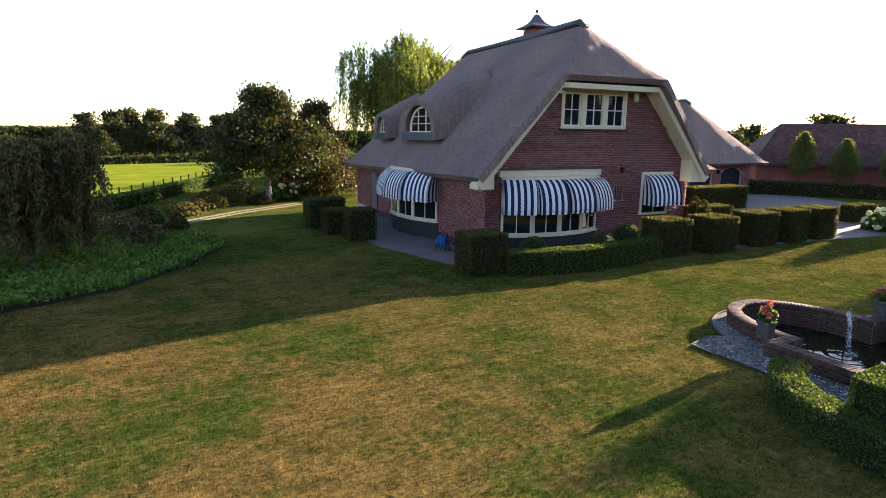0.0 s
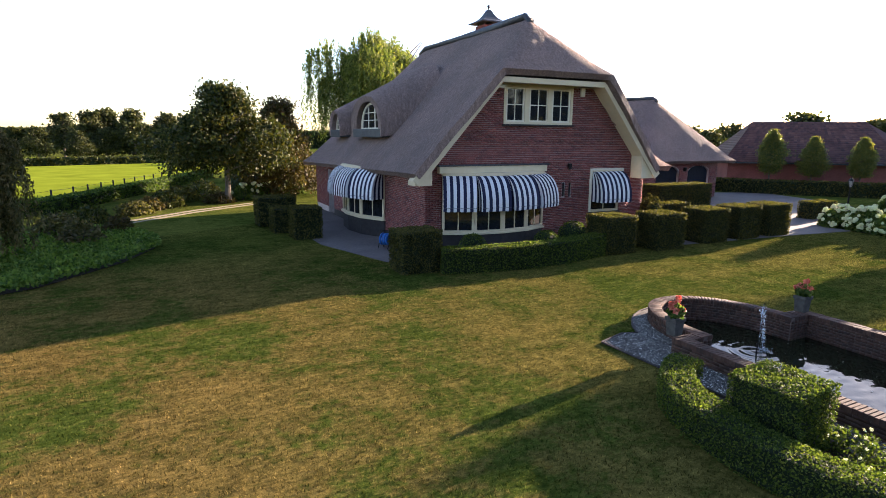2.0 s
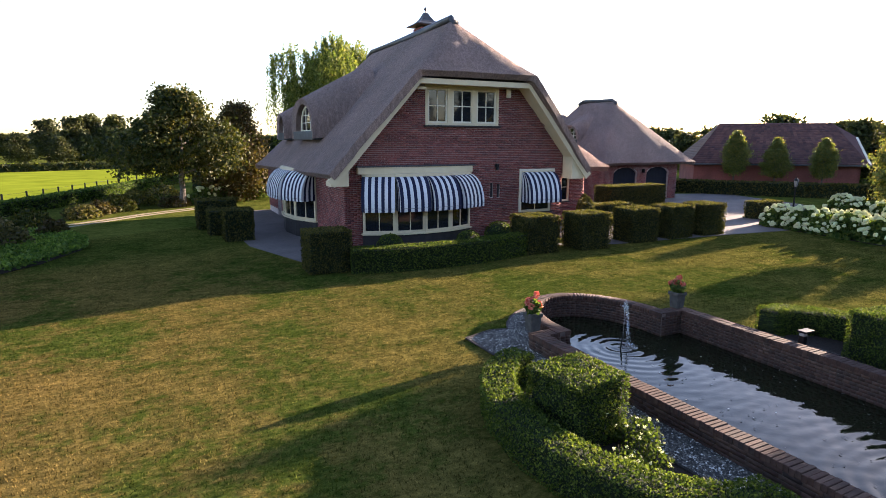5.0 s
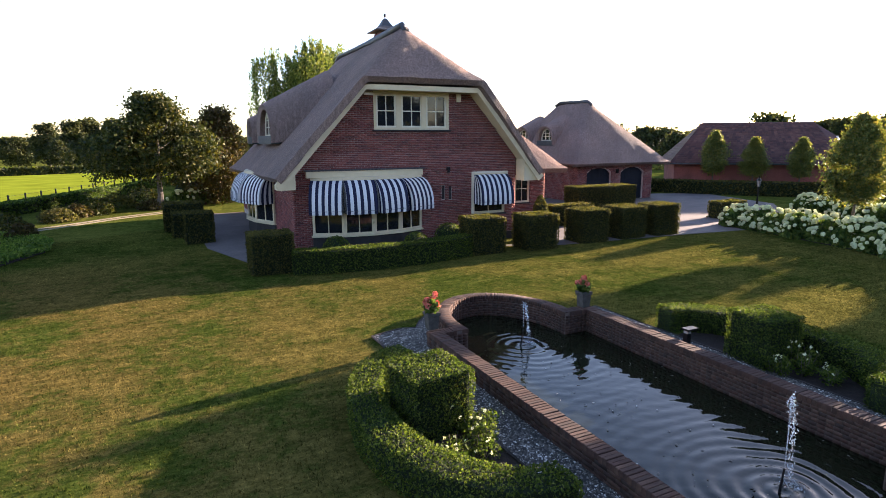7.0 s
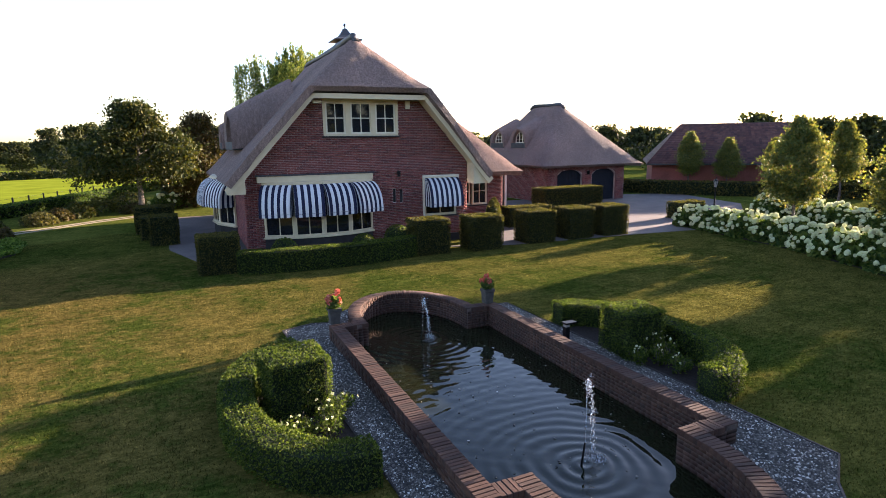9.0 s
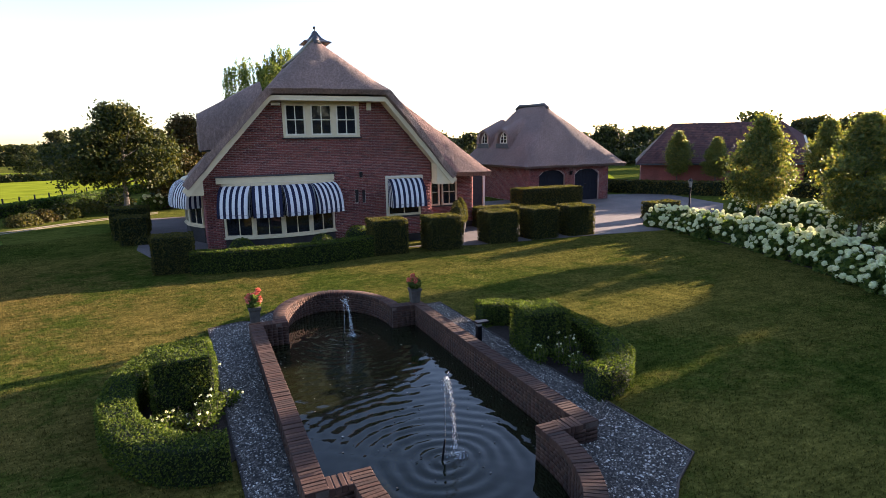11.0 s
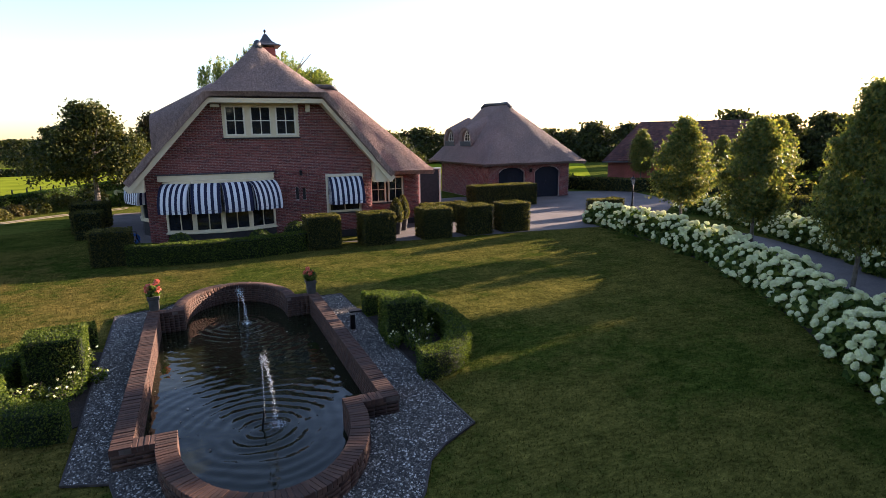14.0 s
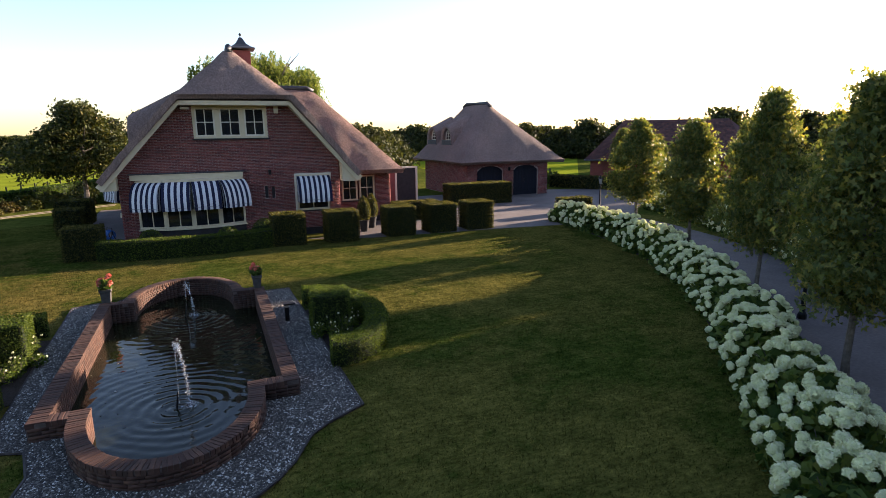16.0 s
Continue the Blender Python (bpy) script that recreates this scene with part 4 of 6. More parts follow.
for a, b, _, _ in DOORS:
    d = new("garage_door")
    d.parent = garage
    n = 8
    for i in range(n):
        bm = bmesh.new()
        x0 = a + (b - a) * i / n
        box(bm, x0 + 0.006, x0 + (b - a) / n - 0.006, GY0 + 0.16, GY0 + 0.21, 0.02, 2.12, 0.006)
        part("board", bm, M_BLUEDOOR, d, "dark blue door board")
    bm = bmesh.new()
    box(bm, a + 0.9, a + 1.0, GY0 + 0.11, GY0 + 0.16, 0.95, 1.1, 0.01)
    part("handle", bm, M_IRON, d)
thatch("thatched_roof", [(14.25, 8.55, 2.42), (22.4, 8.75, 2.42), (17.9, 12.0, 6.45), (17.3, 14.4, 6.45), (22.3, 18.0, 2.42), (14.2, 18.0, 2.42)], [(0, 1, 2), (0, 2, 3, 5), (1, 4, 3, 2), (5, 3, 4)], garage, reed=M_THATCH_DARK)
ridge_cap(garage, [(18.0, 11.75, 6.2), (17.9, 12.1, 6.4), (17.33, 14.3, 6.4), (17.25, 14.65, 6.2)], 0.15)
for y in (12.9, 15.7):
    eyebrow(garage, Matrix.Translation((15.3, y, 3.84)) @ Matrix.Rotation(-math.pi / 2, 4, 'Z'), 1.35, 0.85, 1.3)
bm = bmesh.new()
box(bm, 18.09, 18.21, 9.1, 9.28, 1.75, 2.0, 0.02)
tagged(link_bm("wall_lantern", bm, M_IRON), "small dark lantern between the garage doors", "lamp")

# ---------- barn behind ----------
barn = thing("barn", "long brick barn with dark red tiles and white barge boards", "barn")
BM = Matrix.Translation((27.9, 13.9, 0)) @ Matrix.Rotation(math.radians(-42), 4, 'Z')
barn.matrix_basis = BM
BL, BD, BE, BR = 12.3, 9.4, 2.05, 5.2
bm = bmesh.new()
box(bm, 0.4, BL - 0.4, 0.4, 0.7, 0, 2.3)
box(bm, 0.4, BL - 0.4, BD - 0.7, BD - 0.4, 0, 2.3)
box(bm, 0.4, 0.7, 0.7, BD - 0.7, 0, 2.3)
gv = [(0.4, 0), (BD - 0.4, 0), (BD - 0.4, 2.2), (BD / 2 + 1.6, 4.1), (BD / 2 - 1.6, 4.1), (0.4, 2.2)]
a = [bm.verts.new((BL - 0.7, y, z)) for y, z in gv]
b = [bm.verts.new((BL - 0.4, y, z)) for y, z in gv]
bm.faces.new(a)
bm.faces.new(b[::-1])
for i in range(6):
    bm.faces.new((a[i], b[i], b[(i + 1) % 6], a[(i + 1) % 6]))
bmesh.ops.recalc_face_normals(bm, faces=list(bm.faces))
part("wall", bm, M_BARNWALL, barn)


def tiled_plane(parent, corners, rows, cols):
    """Overlapping roof tiles on a quad given eave left, eave right, ridge right, ridge left."""
    e0, e1, r1, r0 = [Vector(c) for c in corners]
    nrm = (e1 - e0).cross(r0 - e0).normalized()
    co, q = [], []
    for j in range(rows):
        t0, t1 = j / rows, (j + 1.15) / rows
        for i in range(cols):
            u0, u1 = i / cols, (i + 0.97) / cols
            k = len(co)
            lift0, lift1 = 0.055, 0.02
            for u, t, lf in ((u0, t0, lift0), (u1, t0, lift0), (u1, min(1, t1), lift1), (u0, min(1, t1), lift1), (u0, t0, 0.0), (u1, t0, 0.0)):
                p = (e0.lerp(e1, u)).lerp(r0.lerp(r1, u), t) + nrm * lf
                co.append(p)
            q += [(k, k + 1, k + 2, k + 3), (k + 4, k + 5, k + 1, k)]
    ob = arrays("roof_tiles", np.array([tuple(c) for c in co]), np.array(q), M_TILE, parent)
    ob["kind"] = "stuff"


HR = 2.8
tiled_plane(barn, ((0, 0, BE), (BL, 0, BE), (BL - 1.2, BD / 2, BR), (HR, BD / 2, BR)), 22, 44)
tiled_plane(barn, ((BL, BD, BE), (0, BD, BE), (HR, BD / 2, BR), (BL - 1.2, BD / 2, BR)), 16, 30)
tiled_plane(barn, ((0, BD, BE), (0, 0, BE), (HR, BD / 2, BR), (HR, BD / 2, BR)), 16, 30)
bm = bmesh.new()
vs = [bm.verts.new(p) for p in ((0, 0, BE - 0.02), (BL, 0, BE - 0.02), (BL, BD / 2 - 1.6, 4.1), (BL - 1.2, BD / 2, BR - 0.02), (HR, BD / 2, BR - 0.02), (0, BD, BE - 0.02), (BL, BD, BE - 0.02), (BL, BD / 2 + 1.6, 4.1))]
for f in ((0, 1, 2, 3, 4), (0, 4, 5), (5, 4, 3, 7, 6), (2, 7, 3)):
    bm.faces.new([vs[i] for i in f])
bmesh.ops.recalc_face_normals(bm, faces=list(bm.faces))
bmesh.ops.solidify(bm, geom=list(bm.faces), thickness=0.08)
part("roof_deck", bm, M_TILE, barn)
for y0, y1 in ((0.0, BD / 2 - 1.6), (BD, BD / 2 + 1.6)):
    bm = bmesh.new()
    tube(bm, [(BL + 0.03, y0, BE - 0.05), (BL + 0.03, y1, 4.02)], 0.11, 4)
    part("barge_board", bm, M_WHITE, barn)
bm = bmesh.new()
box(bm, -0.05, BL + 0.05, -0.12, 0.02, BE - 0.12, BE - 0.01, 0.02)
part("gutter", bm, M_LEAD, barn)
window("gable_window", barn, Matrix.Translation((BL - 0.39, BD / 2 - 0.5, 2.5)) @ Matrix.Rotation(math.pi / 2, 4, 'Z'), 1.0, 1.2, 2, 2, M_WHITE)

# ---------- pond ----------
pond = thing("pond", "raised formal garden pond in weathered red brick with round bays", "pond")
outer, inner = pond_line(0.003), pond_line(WT - 0.003)
bm = bmesh.new()
vo0 = [bm.verts.new((x, y, -0.5)) for x, y in outer]
vo1 = [bm.verts.new((x, y, ZC + 0.002)) for x, y in outer]
vi0 = [bm.verts.new((x, y, -0.5)) for x, y in inner]
vi1 = [bm.verts.new((x, y, ZC + 0.002)) for x, y in inner]
k = len(outer)
for i in range(k):
    j = (i + 1) % k
    bm.faces.new((vo0[i], vo0[j], vo1[j], vo1[i]))
    bm.faces.new((vi1[i], vi1[j], vi0[j], vi0[i]))
    bm.faces.new((vo1[i], vo1[j], vi1[j], vi1[i]))
bmesh.ops.recalc_face_normals(bm, faces=list(bm.faces))
part("wall_core", bm, M_PONDJOINT, pond, "mortar of the pond wall")


def along(poly, step, lap=0.0):
    """Evenly spaced places on a closed line: place, direction, length of the step."""
    out = []
    k = len(poly)
    for i in range(k):
        a, b = Vector(poly[i]), Vector(poly[(i + 1) % k])
        L = (b - a).length
        if L < 1e-4:
            continue
        out.append((a, b, L))
    # join the short pieces of the bays into runs
    runs, cur = [], [out[0]]
    for s in out[1:]:
        d0, d1 = (cur[-1][1] - cur[-1][0]).normalized(), (s[1] - s[0]).normalized()
        if d0.dot(d1) > 0.9:
            cur.append(s)
        else:
            runs.append(cur)
            cur = [s]
    runs.append(cur)
    places = []
    for r in runs:
        whole = sum(s[2] for s in r)
        ext = lap if whole > 0.6 else -lap
        total = whole + 2 * ext
        if total < step * 0.6:
            continue
        n = max(1, round(total / step))
        for i in range(n):
            d = total * (i + 0.5) / n - ext
            for q, (a, b, L) in enumerate(r):
                if d <= L or q == len(r) - 1:
                    places.append((a + (b - a) * (d / L), (b - a).normalized(), total / n))
                    break
                d -= L
    return places


def brick_mesh(name, lx, ly, lz, material, bev=0.006):
    bm = bmesh.new()
    box(bm, -lx / 2, lx / 2, -ly / 2, ly / 2, 0, lz)
    bmesh.ops.bevel(bm, geom=[e for e in bm.edges if all(v.co.z > lz * 0.5 for v in e.verts)], offset=bev, segments=1, affect='EDGES')
    me = bpy.data.meshes.new(name)
    bm.normal_update()
    bm.to_mesh(me)
    bm.free()
    me.materials.append(material)
    return me


cop_places = along(pond_line(WT / 2), 0.0675, WT / 2)
cop_me = brick_mesh("brick", 0.0615, WT + 0.02, 0.085, M_POND)
near_first = sorted(range(len(cop_places)), key=lambda i: cop_places[i][0].y)
chosen = set(near_first[:300])
rest_co, rest_q = [], []
for i, (p, d, st) in enumerate(cop_places):
    ang = math.atan2(d.y, d.x) + RNG.normal(0, 0.012)
    m = Matrix.Translation((p.x, p.y, ZC - 0.07 + RNG.normal(0, 0.003))) @ Matrix.Rotation(ang, 4, 'Z')
    if i in chosen:
        ob = new("brick", cop_me)
        ob.parent = pond
        ob.matrix_basis = m
    else:
        k = len(rest_co)
        rest_co += [m @ v.co for v in cop_me.vertices]
        rest_q += [[k + q for q in f.vertices] for f in cop_me.polygons if len(f.vertices) == 4]
ob = arrays("coping_bricks", np.array([tuple(c) for c in rest_co]), np.array(rest_q), M_PONDI, pond)
ob["kind"] = "stuff"
# stretcher courses on both faces of the wall
fc, fq = [], []
for off, sgn in ((0.0, 1), (WT, -1)):
    for row in range(0 if sgn > 0 else -5, 4):
        z = row * 0.06
        for p, d, st in along(pond_line(off + sgn * 0.012), (0.22 if row % 2 else 0.199) * (1 if sgn > 0 else 0.52)):
            n = Vector((d.y, -d.x))
            s = p
            k = len(fc)
            pr = 0.012 + RNG.normal(0, 0.002)
            for dz in (0.002, 0.05):
                for du in (-0.104, 0.104):
                    for w in (0.02, -pr):
                        q = s + d * du / 0.104 * (st / 2 - 0.005) - n * (w * -1 if sgn < 0 else w) * -1
                        fc.append((q.x, q.y, z + dz))
            fq += [(k, k + 2, k + 3, k + 1), (k + 4, k + 5, k + 7, k + 6), (k, k + 1, k + 5, k + 4), (k + 2, k + 6, k + 7, k + 3), (k + 1, k + 3, k + 7, k + 5), (k, k + 4, k + 6, k + 2)]
ob = arrays("wall_bricks", np.array(fc), np.array(fq), M_PONDI, pond)
ob["kind"] = "stuff"

# water surface with rings round the two jets
JETS = [(-1.92, -10.05), (-1.9, -15.5)]
WZ = -0.18


def water():
    xs = np.arange(PX0 + 0.1, PX1 - 0.1, 0.05)
    ys = np.arange(PY0 - EN, PY1 + EF, 0.05)
    X, Y = np.meshgrid(xs, ys, indexing="ij")
    Z = np.zeros_like(X)
    for (jx, jy), amp in zip(JETS, (0.0042, 0.0062)):
        r = np.hypot(X - jx, Y - jy)
        Z += amp * np.sin(r * 2 * math.pi / 0.23 + 1.6 * np.sin(X * 2.1 + Y) + 0.9 * np.sin(Y * 5.3 - X * 3.1)) * np.exp(-r / 2.8) / (0.5 + r * 0.6)
    Z += 0.0016 * np.sin(X * 9 + 3 * np.sin(Y * 1.7)) * np.sin(Y * 13 + 2 * np.sin(X * 2.3)) + 0.0009 * np.sin(X * 21 + 2 * np.sin(Y * 4.1)) * np.sin(Y * 26)
    inside = ((X > PX0 + 0.15) & (X < PX1 - 0.15) & (Y > PY0 + 0.1) & (Y < PY1 - 0.1))
    inside |= (np.hypot((X - PC) / (RN - 0.12), (Y - PY0) / (EN - 0.12)) < 1) & (Y < PY0 + 0.4)
    inside |= (np.hypot((X - PC) / (RF - 0.12), (Y - PY1) / (EF - 0.12)) < 1) & (Y > PY1 - 0.4)
    nx, ny = X.shape
    idx = np.arange(nx * ny).reshape(nx, ny)
    ok = inside[:-1, :-1] & inside[1:, :-1] & inside[1:, 1:] & inside[:-1, 1:]
    q = np.stack([idx[:-1, :-1][ok], idx[1:, :-1][ok], idx[1:, 1:][ok], idx[:-1, 1:][ok]], 1)
    used, inv = np.unique(q, return_inverse=True)
    co = np.stack([X.ravel(), Y.ravel(), Z.ravel() + WZ], 1)[used]
    ob = arrays("water", co, inv.reshape(q.shape), M_WATER)
    ob.data.shade_smooth()
    return tagged(ob, "dark rippled pond water with rings round the fountains", "water", kind="structure")


water()


def fountain(x, y, h):
    ft = thing("fountain", "thin water jet falling back into the pond", "fountain", "jets in the pond", at=(x, y, WZ))
    bm = bmesh.new()
    cone(bm, (-0.05, 0, -0.05), (0, 0, 0.3), 0.016, 0.012, 8)
    part("nozzle", bm, M_IRON, ft)
    bm = bmesh.new()
    pts = []
    for i in range(26):
        t = i / 25
        pts.append((0.01 * math.sin(t * 5) + 0.05 * t * t, 0.03 * t, 0.1 + h * (1 - (1 - t) ** 2)))
    tube(bm, pts, [0.006 + 0.007 * (i / 25) for i in range(26)], 6)
    part("rising_jet", bm, M_SPRAY, ft, smooth=True)
    n = 420
    t = RNG.random(n) ** 0.7
    a = RNG.random(n) * 6.28
    px_ = 0.05 + 0.12 * t + RNG.normal(0, 0.018, n)
    pz = 0.1 + h * (1 - t * t) + RNG.normal(0, 0.02, n)
    py = 0.03 + RNG.normal(0, 0.02, n)
    crown = RNG.random(n) < 0.25
    px_[crown] = 0.05 + RNG.normal(0, 0.035, crown.sum())
    pz[crown] = 0.1 + h + RNG.normal(0, 0.05, crown.sum())
    foot = RNG.random(n) < 0.25
    px_[foot] = 0.18 + RNG.normal(0, 0.07, foot.sum())
    py[foot] = RNG.normal(0, 0.07, foot.sum())
    pz[foot] = np.abs(RNG.normal(0, 0.035, foot.sum()))
    P = np.stack([px_, py, np.maximum(pz, 0.005)], 1)
    s = 0.006 + 0.006 * RNG.random(n)
    base = np.array([(1, 0, 0), (-1, 0, 0), (0, 1, 0), (0, -1, 0), (0, 0, 1.5), (0, 0, -1.5)])
    co = (P[:, None] + base[None] * s[:, None, None]).reshape(-1, 3)
    f = np.array([(0, 2, 4), (2, 1, 4), (1, 3, 4), (3, 0, 4), (2, 0, 5), (1, 2, 5), (3, 1, 5), (0, 3, 5)])
    tri = (np.arange(n)[:, None, None] * 6 + f[None]).reshape(-1, 3)
    ob = arrays("spray", co, None, M_SPRAY, ft, tris=tri)
    ob["kind"] = "stuff"
    return ft


fountain(*JETS[0], 0.72)
fountain(*JETS[1], 1.0)



def pond_debris():
    """Bits of leaf and petal drifting on the water."""
    n = 190
    x, y = RNG.uniform(PX0 + 0.3, PX1 - 0.3, n), RNG.uniform(PY0 + 0.2, PY1 - 0.2, n)
    a, s = RNG.random(n) * 6.28, 0.007 + 0.011 * RNG.random(n)
    co = np.empty((n, 4, 3))
    for k, (u, v) in enumerate(((1.5, 0), (0, 0.8), (-1.5, 0), (0, -0.8))):
        co[:, k, 0] = x + s * (u * np.cos(a) - v * np.sin(a))
        co[:, k, 1] = y + s * (u * np.sin(a) + v * np.cos(a))
        co[:, k, 2] = WZ + 0.011 + 0.003 * (k % 2)
    ob = arrays("pond_debris", co.reshape(-1, 3), np.arange(n * 4).reshape(-1, 4), M_GRAVEL)
    return tagged(ob, "small pale leaf bits drifting on the pond water", "debris", kind="stuff")


pond_debris()

# gravel bed round the pond
GB = [(-4.68, -8.75), (-4.56, -12.8), (-4.42, -16.35), (-3.86, -16.55), (-3.66, -17.3)]
for i in range(13):
    a = math.radians(206 + 128 * i / 12)
    GB.append((PC + 2.0 * math.cos(a), -16.9 + 2.35 * math.sin(a)))
GB += [(-0.02, -17.7), (0.3, -17.42), (0.94, -17.05), (0.9, -15.4), (0.84, -11.2), (0.78, -9.1), (0.1, -9.12)]
for i in range(13):
    a = math.radians(20 + 132 * i / 12)
    GB.append((PC + (1.72 + 0.02 * i) * math.cos(a), PY1 + 2.2 * math.sin(a)))
GB += [(-4.0, -8.55)]
bm = bmesh.new()
holed_sheet(bm, GB, pond_line(WT / 2), 0.02)
bmesh.ops.recalc_face_normals(bm, faces=list(bm.faces))
tagged(link_bm("gravel_bed", bm, M_GRAVELBED), "bed of pale and grey gravel round the pond", "gravel", kind="structure")


def in_poly(x, y, poly):
    c = np.zeros(len(x), bool)
    k = len(poly)
    for i in range(k):
        (x0, y0), (x1, y1) = poly[i], poly[(i + 1) % k]
        if y0 == y1:
            continue
        hit = ((y0 > y) != (y1 > y)) & (x < (x1 - x0) * (y - y0) / (y1 - y0) + x0)
        c ^= hit
    return c


def pebbles():
    n = 170000
    x = RNG.uniform(-4.65, 1.0, n)
    y = RNG.uniform(-19.2, -7.8, n)
    ok = in_poly(x, y, GB) & ~in_poly(x, y, pond_line(-0.01))
    x, y = x[ok], y[ok]
    n = len(x)
    s = 0.009 + 0.014 * RNG.random(n) ** 1.6
    base = np.array([(1, 0, 0), (0, 1, 0), (-1, 0, 0), (0, -1, 0), (0.1, 0.1, 0.75)])
    ang = RNG.random(n) * 6.28
    c, sn = np.cos(ang), np.sin(ang)
    st = 0.65 + 0.7 * RNG.random(n)
    co = np.empty((n, 5, 3))
    bx = base[None, :, 0] * (s * st)[:, None]
    by = base[None, :, 1] * s[:, None]
    co[:, :, 0] = x[:, None] + bx * c[:, None] - by * sn[:, None]
    co[:, :, 1] = y[:, None] + bx * sn[:, None] + by * c[:, None]
    co[:, :, 2] = 0.021 + base[None, :, 2] * s[:, None] + RNG.random(n)[:, None] * 0.008
    tri = (np.arange(n)[:, None, None] * 5 + np.array([(0, 1, 4), (1, 2, 4), (2, 3, 4), (3, 0, 4)])[None]).reshape(-1, 3)
    return tagged(arrays("gravel", co.reshape(-1, 3), None, M_GRAVEL, None, tris=tri), "loose pale and grey gravel stones", "gravel", kind="stuff")


pebbles()
bm = bmesh.new()
tube(bm, [(x, y, 0.03) for x, y in GB] + [(GB[0][0], GB[0][1], 0.03)], 0.022, 4)
tagged(link_bm("gravel_edging", bm, M_STEEL), "dark steel edging of the gravel bed", "edging", kind="structure")


def flower_pot(x, y, seed):
    pot = thing("flower_pot", "square grey stone pot with coral begonias on the pond wall", "flower pot", "pots on the pond wall", at=(x, y, ZC + 0.012))
    bm = bmesh.new()
    lathe(bm, [(0.13, 0.0), (0.135, 0.02), (0.155, 0.26), (0.185, 0.28), (0.185, 0.34), (0.15, 0.34)], 4, Matrix.Rotation(math.pi / 4, 4, 'Z'))
    part("pot", bm, M_STONE, pot)
    n = 260
    p = RNG.normal(size=(n, 3))
    p /= np.linalg.norm(p, axis=1, keepdims=True)
    p = p * (0.16 * RNG.random((n, 1)) ** 0.4) * [1, 1, 1.0] + [0, 0, 0.44]
    leaf_mesh("foliage", p, 0.07, M_HYDL, pot, long=1.3)
    for i in range(9):
        c = np.clip(RNG.normal(size=3), -1.5, 1.5) * [0.085, 0.085, 0.07] + [0, 0, 0.56]
        c[2] = max(c[2], 0.42)
        m = 26
        q = RNG.normal(size=(m, 3))
        q /= np.linalg.norm(q, axis=1, keepdims=True)
        leaf_mesh("blossom", c + q * 0.042, 0.055, M_FLOWER, pot, out=q * 0.3, long=1.1)
    return pot


flower_pot(-3.74, -9.6, 1)
flower_pot(-0.12, -9.72, 2)


def bollard(x, y):
    b = thing("bollard_lamp", "low dark garden lamp standing in the gravel", "garden lamp", at=(x, y, 0.02))
    bm = bmesh.new()
    box(bm, -0.05, 0.05, -0.05, 0.05, 0, 0.34, 0.008)
    part("post", bm, M_IRON, b)
    bm = bmesh.new()
    box(bm, -0.045, 0.045, -0.045, 0.045, 0.34, 0.4, 0.004)
    part("diffuser", bm, M_LAMPGLASS, b)
    bm = bmesh.new()
    box(bm, -0.07, 0.20, -0.08, 0.08, 0.4, 0.435, 0.008)
    part("cap", bm, M_IRON, b)


bollard(0.36, -12.1)

# ---------- hedges ----------


def hedge_block(name, label, sx, sy, sz, at, material=None, per=420, leaf=0.05, rz=0.0, group="", cat="hedge"):
    h = thing(name, label, cat, group, at=Matrix.Translation(at) @ Matrix.Rotation(rz, 4, 'Z'))
    # solid dark filler under the leaves, in place of the shaded inside
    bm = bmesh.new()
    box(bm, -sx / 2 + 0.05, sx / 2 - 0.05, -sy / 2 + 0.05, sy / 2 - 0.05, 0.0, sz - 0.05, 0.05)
    part("shade_core", bm, M_HEDGESHADE, h)
    n = int(per * (2 * (sx + sy) * sz + sx * sy) * 1.6)
    p, o = on_box(n, sx, sy, sz)
    p += o * (RNG.normal(0, 0.013, n) - 0.01)[:, None] + lumps(p, 0.035, 2.2)[:, None] * o
    e = np.abs(p[:, :2]) / [sx / 2, sy / 2]
    p[:, 2] -= 0.04 * np.clip(e.max(1) - 0.85, 0, 1) * (o[:, 2] > 0.5)
    p[:, 2] = np.maximum(p[:, 2], 0.02)
    leaf_mesh("foliage", p, leaf, material or M_BEECH, h, out=o * 0.45, long=1.4)
    return h


